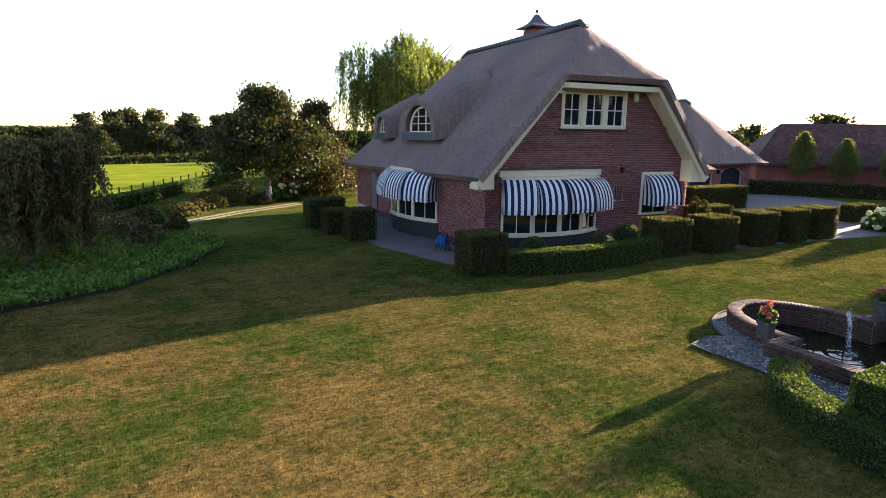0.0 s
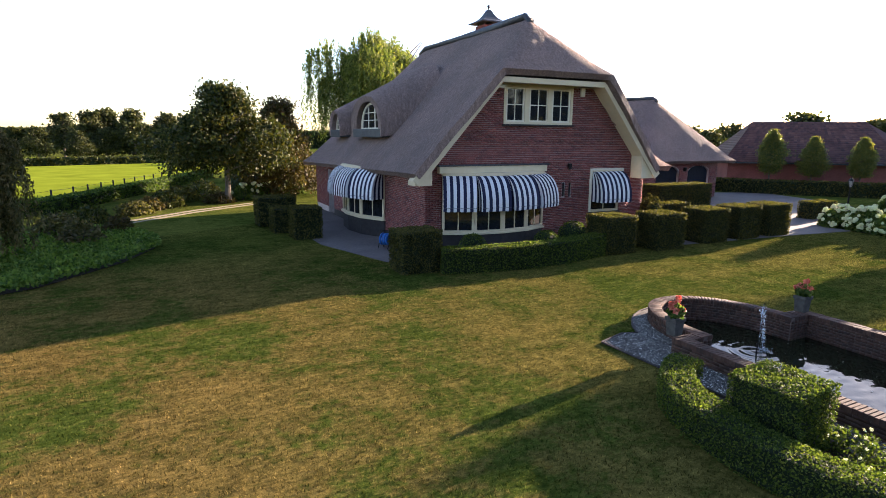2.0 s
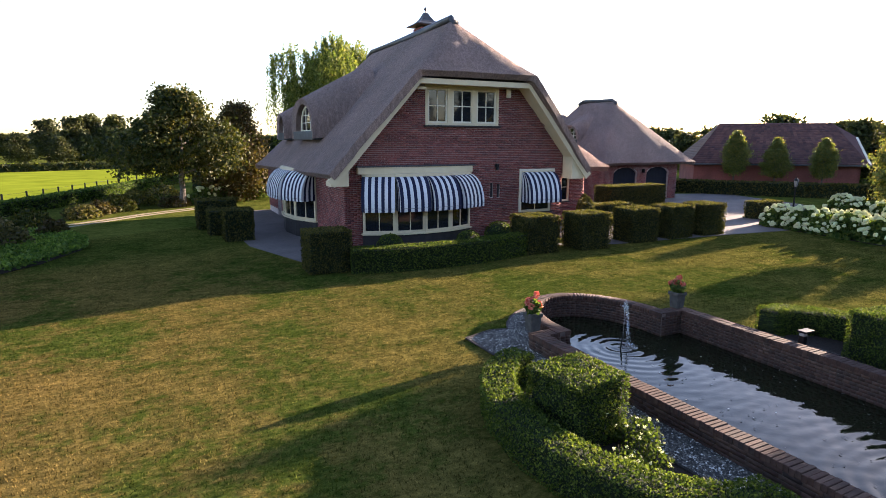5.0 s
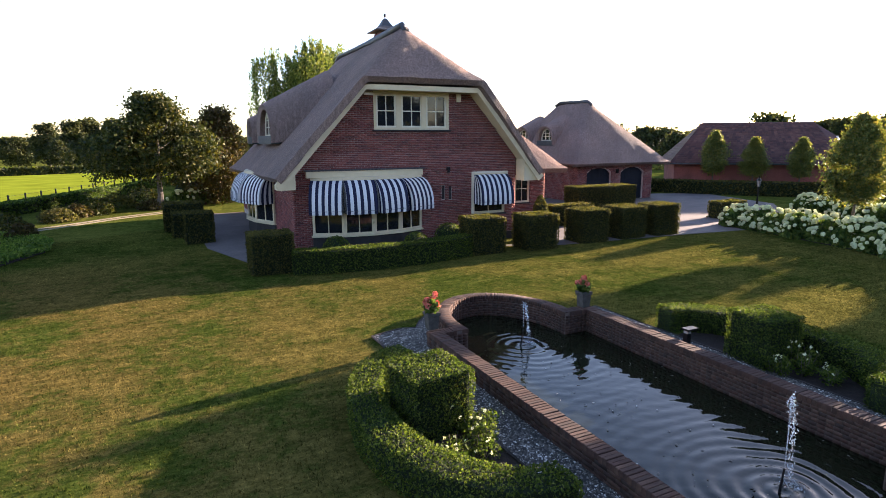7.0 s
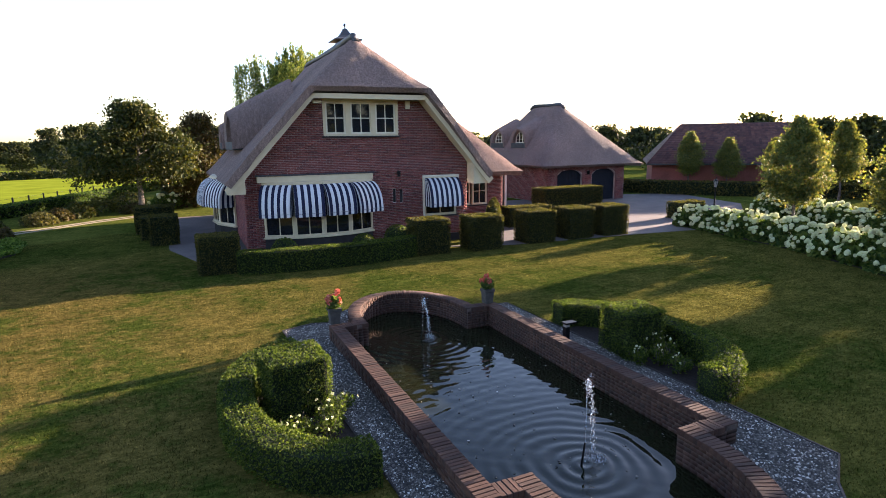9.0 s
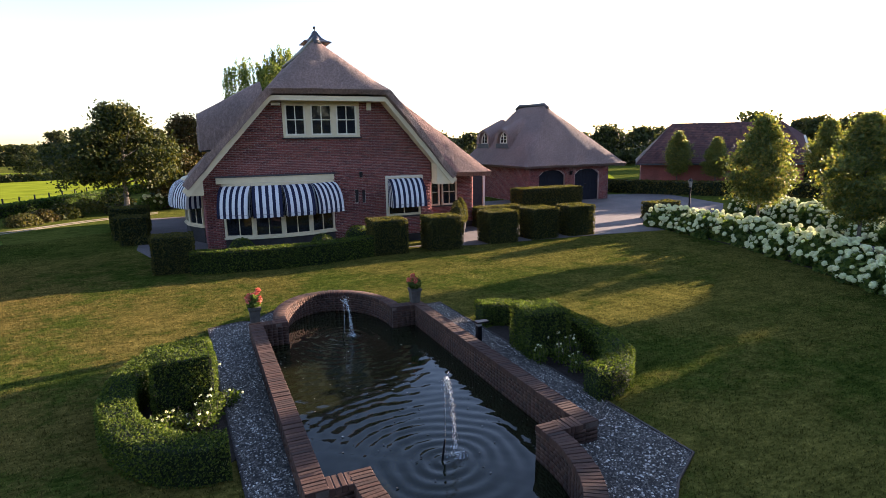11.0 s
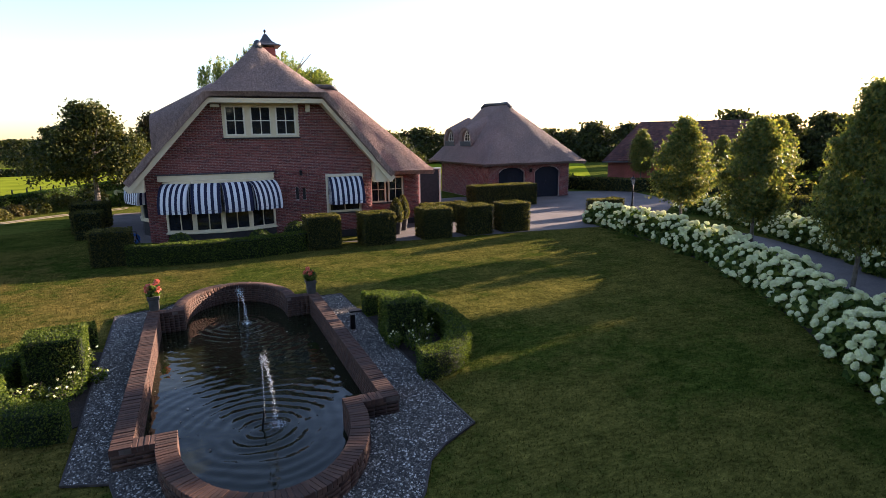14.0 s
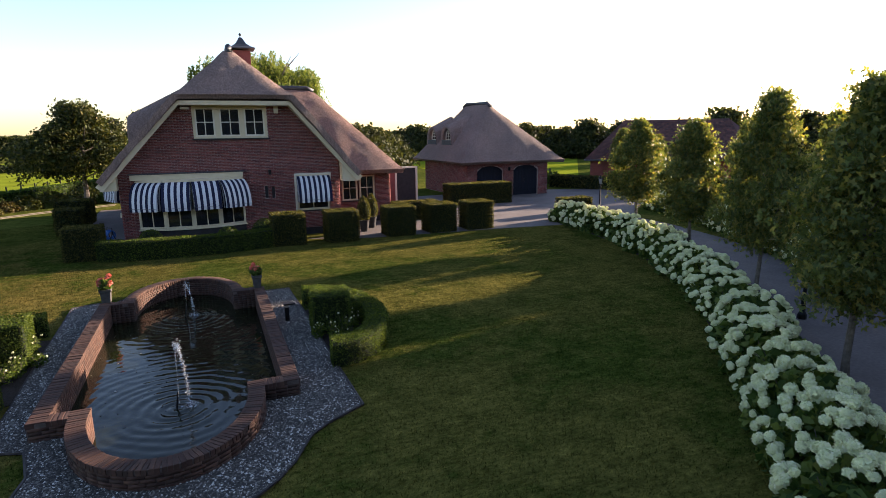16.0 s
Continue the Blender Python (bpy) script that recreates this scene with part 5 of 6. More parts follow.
def hedge_run(name, label, mid, wide, high, material, per=420, leaf=0.045, group="", base=0.0, taper=0.0):
    """A clipped hedge along a line of (x, y)."""
    h = thing(name, label, "hedge", group)
    pts = [Vector(p) for p in mid]
    ln = [0]
    for a, b in zip(pts, pts[1:]):
        ln.append(ln[-1] + (b - a).length)
    total = ln[-1]
    L = np.array([(p.x, p.y) for p in pts])
    n = int(per * total * (2 * high + wide) * 1.6)
    s = RNG.random(n) * total
    cx, cy = np.interp(s, ln, L[:, 0]), np.interp(s, ln, L[:, 1])
    tx = np.interp(np.minimum(s + 0.15, total), ln, L[:, 0]) - np.interp(np.maximum(s - 0.15, 0), ln, L[:, 0])
    ty = np.interp(np.minimum(s + 0.15, total), ln, L[:, 1]) - np.interp(np.maximum(s - 0.15, 0), ln, L[:, 1])
    k = np.hypot(tx, ty) + 1e-9
    nx, ny = -ty / k, tx / k
    per_len = 2 * high + wide
    u = RNG.random(n) * per_len
    lat = np.where(u < high, -wide / 2, np.where(u > high + wide, wide / 2, u - high - wide / 2))
    z = np.where(u < high, u, np.where(u > high + wide, per_len - u, high))
    o = np.zeros((n, 3))
    sd = np.where(u < high, -1.0, np.where(u > high + wide, 1.0, 0.0))
    o[:, 0], o[:, 1], o[:, 2] = nx * sd, ny * sd, np.where(sd == 0, 1.0, 0.0)
    p = np.stack([cx + nx * lat, cy + ny * lat, z], 1)
    p += o * (RNG.normal(0, 0.013, n))[:, None] + lumps(p, 0.035, 2.0)[:, None] * o
    # ends
    m = int(per * 2 * high * wide * 1.6)
    for end, sg in ((0, -1), (-1, 1)):
        a, b = (pts[0], pts[1]) if end == 0 else (pts[-2], pts[-1])
        d = (b - a).normalized()
        v = RNG.random((m // 2, 2))
        q = np.stack([pts[end].x - d.y * (v[:, 0] - .5) * wide, pts[end].y + d.x * (v[:, 0] - .5) * wide, v[:, 1] * high], 1)
        p = np.concatenate([p, q])
        o = np.concatenate([o, np.tile([d.x * sg, d.y * sg, 0], (m // 2, 1))])
    p[:, 2] = np.maximum(p[:, 2] + base, base + 0.02)
    leaf_mesh("foliage", p, leaf, material, h, out=o * 0.45, long=1.4)
    # filler along the run, coloured as the shade behind the leaves
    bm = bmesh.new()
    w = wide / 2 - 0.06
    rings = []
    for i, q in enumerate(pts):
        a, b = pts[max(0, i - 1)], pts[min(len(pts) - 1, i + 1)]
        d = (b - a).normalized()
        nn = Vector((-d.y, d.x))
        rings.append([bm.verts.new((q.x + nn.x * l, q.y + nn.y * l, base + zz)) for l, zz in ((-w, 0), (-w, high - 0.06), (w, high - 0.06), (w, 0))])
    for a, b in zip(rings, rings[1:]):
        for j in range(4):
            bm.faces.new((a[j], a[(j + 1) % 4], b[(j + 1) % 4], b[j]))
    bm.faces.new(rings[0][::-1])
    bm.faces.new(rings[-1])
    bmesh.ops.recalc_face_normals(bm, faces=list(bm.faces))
    part("shade_core", bm, M_HEDGESHADE, h)
    return h


def arc_pts(cx, cy, rx, ry, a0, a1, n=18):
    return [(cx + rx * math.cos(math.radians(a0 + (a1 - a0) * i / n)), cy + ry * math.sin(math.radians(a0 + (a1 - a0) * i / n))) for i in range(n + 1)]


hedge_run("box_hedge", "crescent-shaped clipped box hedge beside the pond", arc_pts(-4.72, -12.85, 1.28, 2.05, 92, 276), 0.46, 0.5, M_BOX, 1900, 0.022, "crescent hedges")
hedge_run("box_hedge", "crescent-shaped clipped box hedge beside the pond", arc_pts(0.98, -13.1, 1.2, 2.05, 94, -98), 0.46, 0.5, M_BOX, 1900, 0.022, "crescent hedges")
hedge_block("box_cube", "clipped box cube inside the crescent hedge", 0.92, 0.92, 0.9, (-5.12, -12.5, 0), M_BOX, 1900, 0.022, 0.1, "box cubes by the pond")
hedge_block("box_cube", "clipped box cube inside the crescent hedge", 0.86, 0.86, 0.9, (1.22, -13.0, 0), M_BOX, 1900, 0.022, -0.1, "box cubes by the pond")


def rose_plants(label, cx, cy, rx, ry, count):
    """Small bushy plants on dark soil, each of stems, leaves and a few pale blossoms."""
    for i in range(count):
        a, r = RNG.random() * 6.28, math.sqrt(RNG.random())
        t = thing("rose_plant", label, "shrub", "rose plants by the pond", at=(cx + rx * r * math.cos(a), cy + ry * r * math.sin(a), 0.02))
        h, w = 0.24 + 0.16 * RNG.random(), 0.14 + 0.07 * RNG.random()
        n = 260
        q = RNG.normal(size=(n, 3))
        q /= np.linalg.norm(q, axis=1, keepdims=True)
        o = q.copy()
        q = q * [w, w, h * 0.5] * (0.45 + 0.65 * RNG.random((n, 1))) + [0, 0, h * 0.55]
        leaf_mesh("foliage", np.maximum(q, [-9, -9, 0.02]), 0.03, M_BOX, t, out=o * 0.5, long=1.5)
        for k in range(5):
            bm = bmesh.new()
            an = k * 1.25 + RNG.random()
            cone(bm, (0, 0, -0.02), (w * 0.7 * math.cos(an), w * 0.7 * math.sin(an), h * (0.8 + 0.3 * RNG.random())), 0.006, 0.003, 5)
            part("stem", bm, M_BARK, t)
        c = RNG.normal(size=(7, 3)) * [w * 0.6, w * 0.6, 0.04] + [0, 0, h * 1.05]
        for p in c[:3]:
            g = RNG.normal(size=(9, 3))
            g /= np.linalg.norm(g, axis=1, keepdims=True)
            leaf_mesh("blossom", p + g * 0.016, 0.022, M_HYDF, t, out=g * 0.4, long=1.0)


for cx, cy, rx, ry, label in ((-4.95, -13.0, 0.72, 1.45, "low rose plant with pale blossoms inside the crescent hedge"), (1.15, -13.2, 0.72, 1.5, "low rose plant with pale blossoms by the pond gravel")):
    bm = bmesh.new()
    prism(bm, arc_pts(cx, cy, rx + 0.35, ry + 0.35, 0, 345, 23), -0.02, 0.016)
    tagged(link_bm("soil_bed", bm, M_SOIL), "dark soil inside the crescent hedge", "bed", kind="structure")
    rose_plants(label, cx, cy, rx, ry, 15)

# clipped cubes before the house and the forecourt
hedge_block("hedge_cube", "clipped hornbeam cube at the house corner", 1.25, 1.05, 1.22, (-5.5, -1.75, 0), M_BEECH, 800, 0.036, group="hornbeam cubes")
cube = hedge_block("hedge_cube", "clipped hornbeam cube at the edge of the lawn", 1.3, 1.15, 1.28, (1.72, -2.0, 0), M_BEECH, 800, 0.036, group="hornbeam cubes")
for x, y, k in ((3.88, -2.15, 0.02), (6.48, -1.9, -0.03), (8.45, -1.85, 0.04), (10.3, -1.85, 0.0)):
    copy_thing(cube, Matrix.Translation((x, y, 0)) @ Matrix.Rotation(k + (math.pi if x > 6 else 0), 4, 'Z'))
hedge_run("front_hedge", "low curved box hedge before the bow window", [(-4.95, -2.35), (-4.0, -2.62), (-2.6, -2.78), (-1.0, -2.72), (0.4, -2.45), (1.2, -2.15)], 0.55, 0.72, M_BOX, 800, 0.034)
hedge_block("hedge_cube", "clipped hornbeam cube beside the terrace", 1.05, 1.05, 1.2, (-7.15, 4.9, 0), M_BEECH, 450, 0.048, group="cubes by the terrace")
hedge_block("hedge_cube", "wide clipped hedge block beside the terrace", 1.6, 1.2, 1.25, (-7.6, 8.6, 0), M_BEECH, 450, 0.048, group="cubes by the terrace")
hedge_block("hedge_cube", "clipped hornbeam cube beside the terrace", 1.1, 1.1, 1.0, (-7.55, 6.7, 0), M_BEECH, 450, 0.048, group="cubes by the terrace")
hedge_block("hedge_block", "large clipped hedge block before the garage", 4.2, 1.3, 1.3, (14.4, 6.4, 0), M_BEECH, 450, 0.048)
hedge_block("hedge_block", "low clipped hedge block beside the garden door", 2.4, 0.9, 0.95, (8.6, 2.0, 0), M_BEECH, 450, 0.048)
hedge_block("hedge_block", "low dark hedge at the head of the hydrangea bed", 1.9, 0.8, 0.85, (17.2, 0.2, 0), M_BEECH, 260, 0.06)


def ball(x, y, r, material=M_BOX, name="box_ball", label="round clipped box ball behind the low hedge", group="box balls"):
    b = thing(name, label, "topiary", group, at=(x, y, 0))
    n = int(1500 * r * r * 4 * 1.6)
    p = RNG.normal(size=(n, 3))
    p /= np.linalg.norm(p, axis=1, keepdims=True)
    o = p.copy()
    q = p * r * (1 + RNG.normal(0, 0.03, n))[:, None] + [0, 0, r * 0.92]
    keep = q[:, 2] > 0.01
    leaf_mesh("foliage", q[keep], 0.034, material, b, out=o[keep] * 0.5, long=1.4)
    # shade-coloured filler inside the ball
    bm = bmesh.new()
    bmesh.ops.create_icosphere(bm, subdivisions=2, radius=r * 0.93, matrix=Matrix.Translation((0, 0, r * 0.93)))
    part("shade_core", bm, M_HEDGESHADE, b)
    return b


for x, y, r in ((-3.35, -1.35, 0.45), (-0.55, -1.4, 0.42), (0.9, -1.0, 0.5)):
    ball(x, y, r)


def potted_ball(x, y):
    t = thing("potted_topiary", "dark conical pot with a clipped green bush", "potted plant", "pots on the forecourt", at=(x, y, 0.016))
    bm = bmesh.new()
    lathe(bm, [(0.16, 0), (0.24, 0.5), (0.26, 0.52), (0.22, 0.52)], 16)
    part("pot", bm, M_GREYPOT, t, smooth=False)
    n = 1400
    p = RNG.normal(size=(n, 3))
    p /= np.linalg.norm(p, axis=1, keepdims=True)
    taper = (1.1 - 0.55 * (p[:, 2:] + 1) / 2)
    leaf_mesh("foliage", p * [0.36, 0.36, 0.58] * np.concatenate([taper, taper, np.ones_like(taper)], 1) + [0, 0, 1.02], 0.05, M_BEECH, t, out=p, long=1.4)
    # shade-coloured filler inside the bush
    bm = bmesh.new()
    bmesh.ops.create_icosphere(bm, subdivisions=2, radius=0.24, matrix=Matrix.Translation((0, 0, 0.96)) @ Matrix.Diagonal((1, 1, 1.75, 1)))
    part("shade_core", bm, M_HEDGESHADE, t)


potted_ball(5.3, -0.5)
potted_ball(5.9, 0.4)

# ---------- hydrangeas ----------


def flower_head_mesh():
    n = 70
    i = np.arange(n)
    z = 1 - 2 * (i + 0.5) / n
    r = np.sqrt(1 - z * z)
    p = np.stack([r * np.cos(i * 2.39996), r * np.sin(i * 2.39996), z * 0.8], 1)
    p = p[z > -0.55]
    ob = leaf_mesh("flower_head", p * 0.102, 0.05, M_HYDF, None, out=None, long=1.05, vary=0.2)
    me = ob.data
    bpy.data.objects.remove(ob)
    # a knobbly core, so that the head is full
    bm = bmesh.new()
    bm.from_mesh(me)
    core = bmesh.ops.create_icosphere(bm, subdivisions=2, radius=0.1)["verts"]
    for v in core:
        v.co *= 1 + 0.16 * noise.noise(v.co * 40)
        v.co.z *= 0.8
    bm.normal_update()
    bm.to_mesh(me)
    bm.free()
    return me


HEAD_ME = [flower_head_mesh() for _ in range(3)]


def hydrangea(at, sx, sy, sz, heads, rz=0.0):
    h = thing("hydrangea", "hydrangea bush covered in cream-white flower heads", "hydrangea", "hydrangeas along the drive", at=Matrix.Translation(at) @ Matrix.Rotation(rz, 4, 'Z'))
    n = 1500
    p = RNG.normal(size=(n, 3))
    p /= np.linalg.norm(p, axis=1, keepdims=True)
    p[:, 2] = np.abs(p[:, 2])
    o = p.copy()
    p = p * [sx / 2, sy / 2, sz * 0.9] * (0.55 + 0.45 * RNG.random((n, 1)) ** 0.5)
    low = RNG.random(n) < 0.35
    p[low, 2] *= RNG.random(low.sum())
    p[:, 2] = np.maximum(p[:, 2], 0.05)
    leaf_mesh("foliage", p, 0.12, M_HYDL, h, out=o * 0.7, long=1.35, droop=0.3)
    bm = bmesh.new()
    for i in range(7):
        a = i * 0.9
        cone(bm, (0.06 * math.cos(a), 0.06 * math.sin(a), 0), (sx * 0.28 * math.cos(a), sy * 0.28 * math.sin(a), sz * 0.75), 0.012, 0.006, 5)
    part("woody_base", bm, M_BARK, h)["kind"] = "stuff"
    for i in range(heads):
        a = RNG.random() * 6.28
        t = math.acos(1 - RNG.random() * 0.95)
        k = 0.96 + 0.1 * RNG.random()
        x, y, z = sx / 2 * math.sin(t) * math.cos(a) * k, sy / 2 * math.sin(t) * math.sin(a) * k, sz * (0.12 + 0.88 * math.cos(t)) * k
        ob = new("flower_head", HEAD_ME[i % 3])
        ob.parent = h
        s = 0.5 + 0.42 * RNG.random()
        ob.matrix_basis = Matrix.Translation((x, y, z)) @ Matrix.Rotation(a, 4, 'Z') @ Matrix.Rotation(t * 0.7, 4, 'Y') @ Matrix.Scale(s, 4)
    return h


HYD_LINE = side_line(BED_EDGE, 0.68)
hyd_src = [hydrangea((40 + i * 3, -60, 0), 1.6, 1.6, 1.0, 78) for i in range(4)]


def place_hyds(line, step, jitter, seed):
    L = [Vector(p) for p in line]
    ln = [0.0]
    for a, b in zip(L, L[1:]):
        ln.append(ln[-1] + (b - a).length)
    s, k = 0.0, 0
    while s <= ln[-1]:
        x = float(np.interp(s, ln, [p.x for p in L])) + RNG.normal(0, jitter)
        y = float(np.interp(s, ln, [p.y for p in L])) + RNG.normal(0, jitter)
        m = Matrix.Translation((x, y, 0)) @ Matrix.Rotation(RNG.random() * 6.28, 4, 'Z') @ Matrix.Diagonal((1, 1, 0.92 + 0.2 * RNG.random(), 1))
        src = hyd_src[k % 4]
        copy_thing(src, m)
        s += step
        k += 1


place_hyds(HYD_LINE, 1.1, 0.08, 1)
place_hyds([(22.3, -0.5), (21.6, -3.5), (20.2, -7.0), (18.6, -10.6), (16.6, -14.0), (14.6, -17.2)], 1.25, 0.1, 2)
for s in hyd_src:
    for c in list(s.children_recursive):
        bpy.data.objects.remove(c)
    bpy.data.objects.remove(s)
soil_l, soil_r = side_line(BED_EDGE, 1.6), side_line(BED_EDGE, 0.05)
sheet("hydrangea_bed", soil_l + soil_r[::-1], 0.022, M_SOIL, "dark soil under the hydrangeas", "bed")

# ---------- trees ----------


def limbs(bm, base, top, n, r0, spread, rise=0.6):
    """Trunk and limbs; returns the limbs' ends."""
    b, t = Vector(base), Vector(top)
    k = 6
    pts = [b.lerp(t, i / k) + Vector((0.05 * math.sin(i * 2.1), 0.05 * math.cos(i * 1.7), 0)) * (t - b).length * 0.12 for i in range(k + 1)]
    tube(bm, pts, [r0 * (1 - 0.85 * i / k) * (1.25 if i == 0 else 1) for i in range(k + 1)], 8)
    ends = []
    for i in range(n):
        f = 0.32 + 0.62 * (i + RNG.random()) / n
        p = b.lerp(t, f)
        a = i * 2.4 + RNG.normal(0, 0.3)
        ln = spread * (1.15 - 0.6 * f) * (0.75 + 0.4 * RNG.random())
        e = p + Vector((math.cos(a) * ln, math.sin(a) * ln, ln * rise))
        mid = p.lerp(e, 0.5) + Vector((0, 0, -0.06 * ln))
        tube(bm, [p, mid, e], [r0 * 0.38 * (1 - f * 0.5), r0 * 0.22, r0 * 0.06], 5)
        ends.append(e)
    return ends


def crown(bounds, n_clumps, per, clump, shape):
    """Clumps of leaf places inside a crown; shape(u) gives the radius at height share u."""
    x0, y0, z0, z1 = bounds
    pts, outs = [], []
    seed = RNG.random() * 50
    for i in range(n_clumps):
        u = RNG.random()
        r = shape(u) * (0.45 + 0.6 * RNG.random() ** 0.6)
        a = RNG.random() * 6.28
        r *= 0.95 + 0.7 * noise.noise(Vector((math.cos(a) * 1.2 + seed, math.sin(a) * 1.2, u * 2.6)))
        c = np.array([x0 + r * math.cos(a), y0 + r * math.sin(a), z0 + (z1 - z0) * u])
        m = int(per * (0.5 + RNG.random()))
        q = np.clip(RNG.normal(size=(m, 3)), -2.0, 2.0) * clump * (1.1 - 0.4 * u) * (0.6 + 0.8 * RNG.random(3)) * (0.7 + 0.6 * RNG.random()) * [1, 1, 0.7]
        pts.append(c + q)
        o = q + [math.cos(a) * 0.2, math.sin(a) * 0.2, 0.05]
        outs.append(o / (np.linalg.norm(o, axis=1, keepdims=True) + 1e-6))
    return np.concatenate(pts), np.concatenate(outs)


def gum_tree(at, high, wide, label, group="trees along the drive", clear=1.15, leaf=0.07, nc=340, material=None):
    t = thing("tree", label, "tree", group, at=at)
    bm = bmesh.new()
    limbs(bm, (0, 0, 0), (0.05, 0.02, high * 0.92), 22, 0.07, wide * 0.33, 0.9)
    part("trunk", bm, M_BARK, t)
    p, o = crown((0, 0, clear, high - 0.15), nc, 64, 0.17, lambda u: wide / 2 * (min(1, 0.3 + u * 2.6) * (1 - u) ** 0.74 * 1.14 * (0.9 + 0.2 * RNG.random())))
    lobed_leaves("crown", p, leaf, material or M_GUM, t, o * 0.6, 0.35)
    return t


g1 = gum_tree((15.6, -6.5, 0), 4.9, 2.35, "upright sweetgum tree rising behind the hydrangeas", clear=1.6, nc=350)
g2 = gum_tree((13.5, -11.5, 0), 4.7, 2.3, "upright sweetgum tree with sunlit yellow-green edges; several rear copies added for shade", clear=1.6, nc=330)
copy_thing(g2, Matrix.Translation((10.75, -16.35, 0)) @ Matrix.Rotation(1.9, 4, 'Z') @ Matrix.Diagonal((0.88, 0.88, 1.12, 1)))
copy_thing(g2, Matrix.Translation((8.0, -20.2, 0)) @ Matrix.Rotation(2.6, 4, 'Z') @ Matrix.Diagonal((1.0, 1.0, 1.1, 1)))
copy_thing(g1, Matrix.Translation((4.9, -24.9, 0)) @ Matrix.Rotation(4.0, 4, 'Z') @ Matrix.Scale(1.1, 4))
# From (23.0, -9.8) on, mostly added to shade the lawn.
for x, y, k in ((30.0, 0.2, 1.06), (32.0, -4.7, 1.1), (23.0, -9.8, 1.08), (20.2, -12.5, 1.06), (17.4, -15.6, 1.1), (14.2, -19.8, 1.12), (10.8, -24.0, 1.15), (23.4, -13.2, 1.2), (20.8, -17.4, 1.2), (24.5, -16.2, 1.6)):
    copy_thing(g2 if k != 1.1 else g1, Matrix.Translation((x, y, 0)) @ Matrix.Rotation(x, 4, 'Z') @ Matrix.Scale(k, 4))
for x, y, k in ((29.2, 10.9, 0.93), (30.7, 8.7, 0.83), (32.6, 6.4, 0.82)):
    copy_thing(g1, Matrix.Translation((x, y, 0)) @ Matrix.Rotation(x, 4, 'Z') @ Matrix.Scale(k, 4))


def broad_tree(at, high, wide, label, material, clear=1.7, leaf=0.16, nc=150, per=60, clump=0.42, group="", rise=0.5, name="tree"):
    t = thing(name, label, "tree", group, at=at)
    bm = bmesh.new()
    limbs(bm, (0, 0, 0), (0.2, 0.1, high * 0.85), 16, 0.028 * high, wide * 0.5, rise)
    part("trunk", bm, M_BARK, t)
    p, o = crown((0, 0, clear, high), nc, per, clump, lambda u: wide / 2 * (0.55 + 0.45 * math.sin(min(1, u * 1.25 + 0.12) * math.pi)) * (1 - u * u * 0.55))
    leaf_mesh("crown", p, leaf, material, t, out=o * 0.5, long=1.5, droop=0.3)
    return t


broad_tree((-8.6, 17.6, 0), 6.3, 6.2, "broad walnut tree on the lawn beyond the terrace", M_WALNUT, clear=2.0, leaf=0.12, nc=300, per=85, clump=0.36)
broad_tree((-5.0, 20.6, 0), 5.8, 4.4, "reddish-leaved tree behind the house", M_BROWN, clear=0.2, leaf=0.12, nc=260, per=75, clump=0.36)


def strand_tree(at, high, wide, label, material, n_str, low, leaf=0.1, per=26, domes=1, name="tree"):
    """A weeping tree: long hanging strands from a crown of one or more domes."""
    t = thing(name, label, "tree", at=at)
    bm = bmesh.new()
    limbs(bm, (0, 0, 0), (0.1, 0.2, high * 0.8), 14, 0.03 * high, wide * 0.42, 0.9)
    part("trunk", bm, M_BARK, t)
    heads = [(0.0, 0.0, wide / 2, high)]
    if domes > 1:
        heads = []
        for i in range(domes):
            a = i * 2.4 + RNG.normal(0, 0.3)
            d = wide * 0.36 * math.sqrt((i + 0.3) / domes)
            heads.append((d * math.cos(a), d * math.sin(a), wide * (0.13 + 0.08 * RNG.random()), high * (1.0 - 0.30 * RNG.random() * d / (wide * 0.36))))
    P = []
    for i in range(n_str):
        hx, hy, hr, hz = heads[i % len(heads)]
        a = RNG.random() * 6.28
        r = hr * RNG.random() ** 0.45 * (0.82 + 0.3 * noise.noise(Vector((math.cos(a) * 2 + hx, math.sin(a) * 2, at[0]))))
        ztop = hz - (0.42 * hz if domes == 1 else hr * 0.9) * (r / hr) ** 2.2 - hz * 0.08 * RNG.random()
        ln = (ztop - low) * (0.25 + 0.75 * RNG.random()) * (0.4 + 0.6 * min(1, r / hr + 0.25))
        m = max(6, int(per * ln / 2.2))
        k = np.linspace(0, 1, m)
        sw = RNG.normal(0, 0.25, 2)
        x = hx + r * math.cos(a) * (1 + 0.10 * k) + RNG.normal(0, 0.05, m) + sw[0] * k
        y = hy + r * math.sin(a) * (1 + 0.10 * k) + RNG.normal(0, 0.05, m) + sw[1] * k
        z = ztop - ln * k ** 1.15 + 0.15 * np.sin(np.minimum(k * 6, 3.14))
        P.append(np.stack([x, y, z], 1))
    P = np.concatenate(P)
    leaf_mesh("crown", P, leaf, material, t, out=np.tile([0, 0, -1.1], (len(P), 1)), long=2.6)
    return t


strand_tree((3.9, 25.8, 0), 11.4, 11.6, "tall weeping willow behind the house", M_WILLOW, 2300, 3.0, 0.085, 24, domes=18)
strand_tree((-17.5, 3.4, 0), 4.1, 4.6, "dark weeping beech reaching to the ground", M_WEEP, 520, 0.1, 0.05, 120, domes=7)

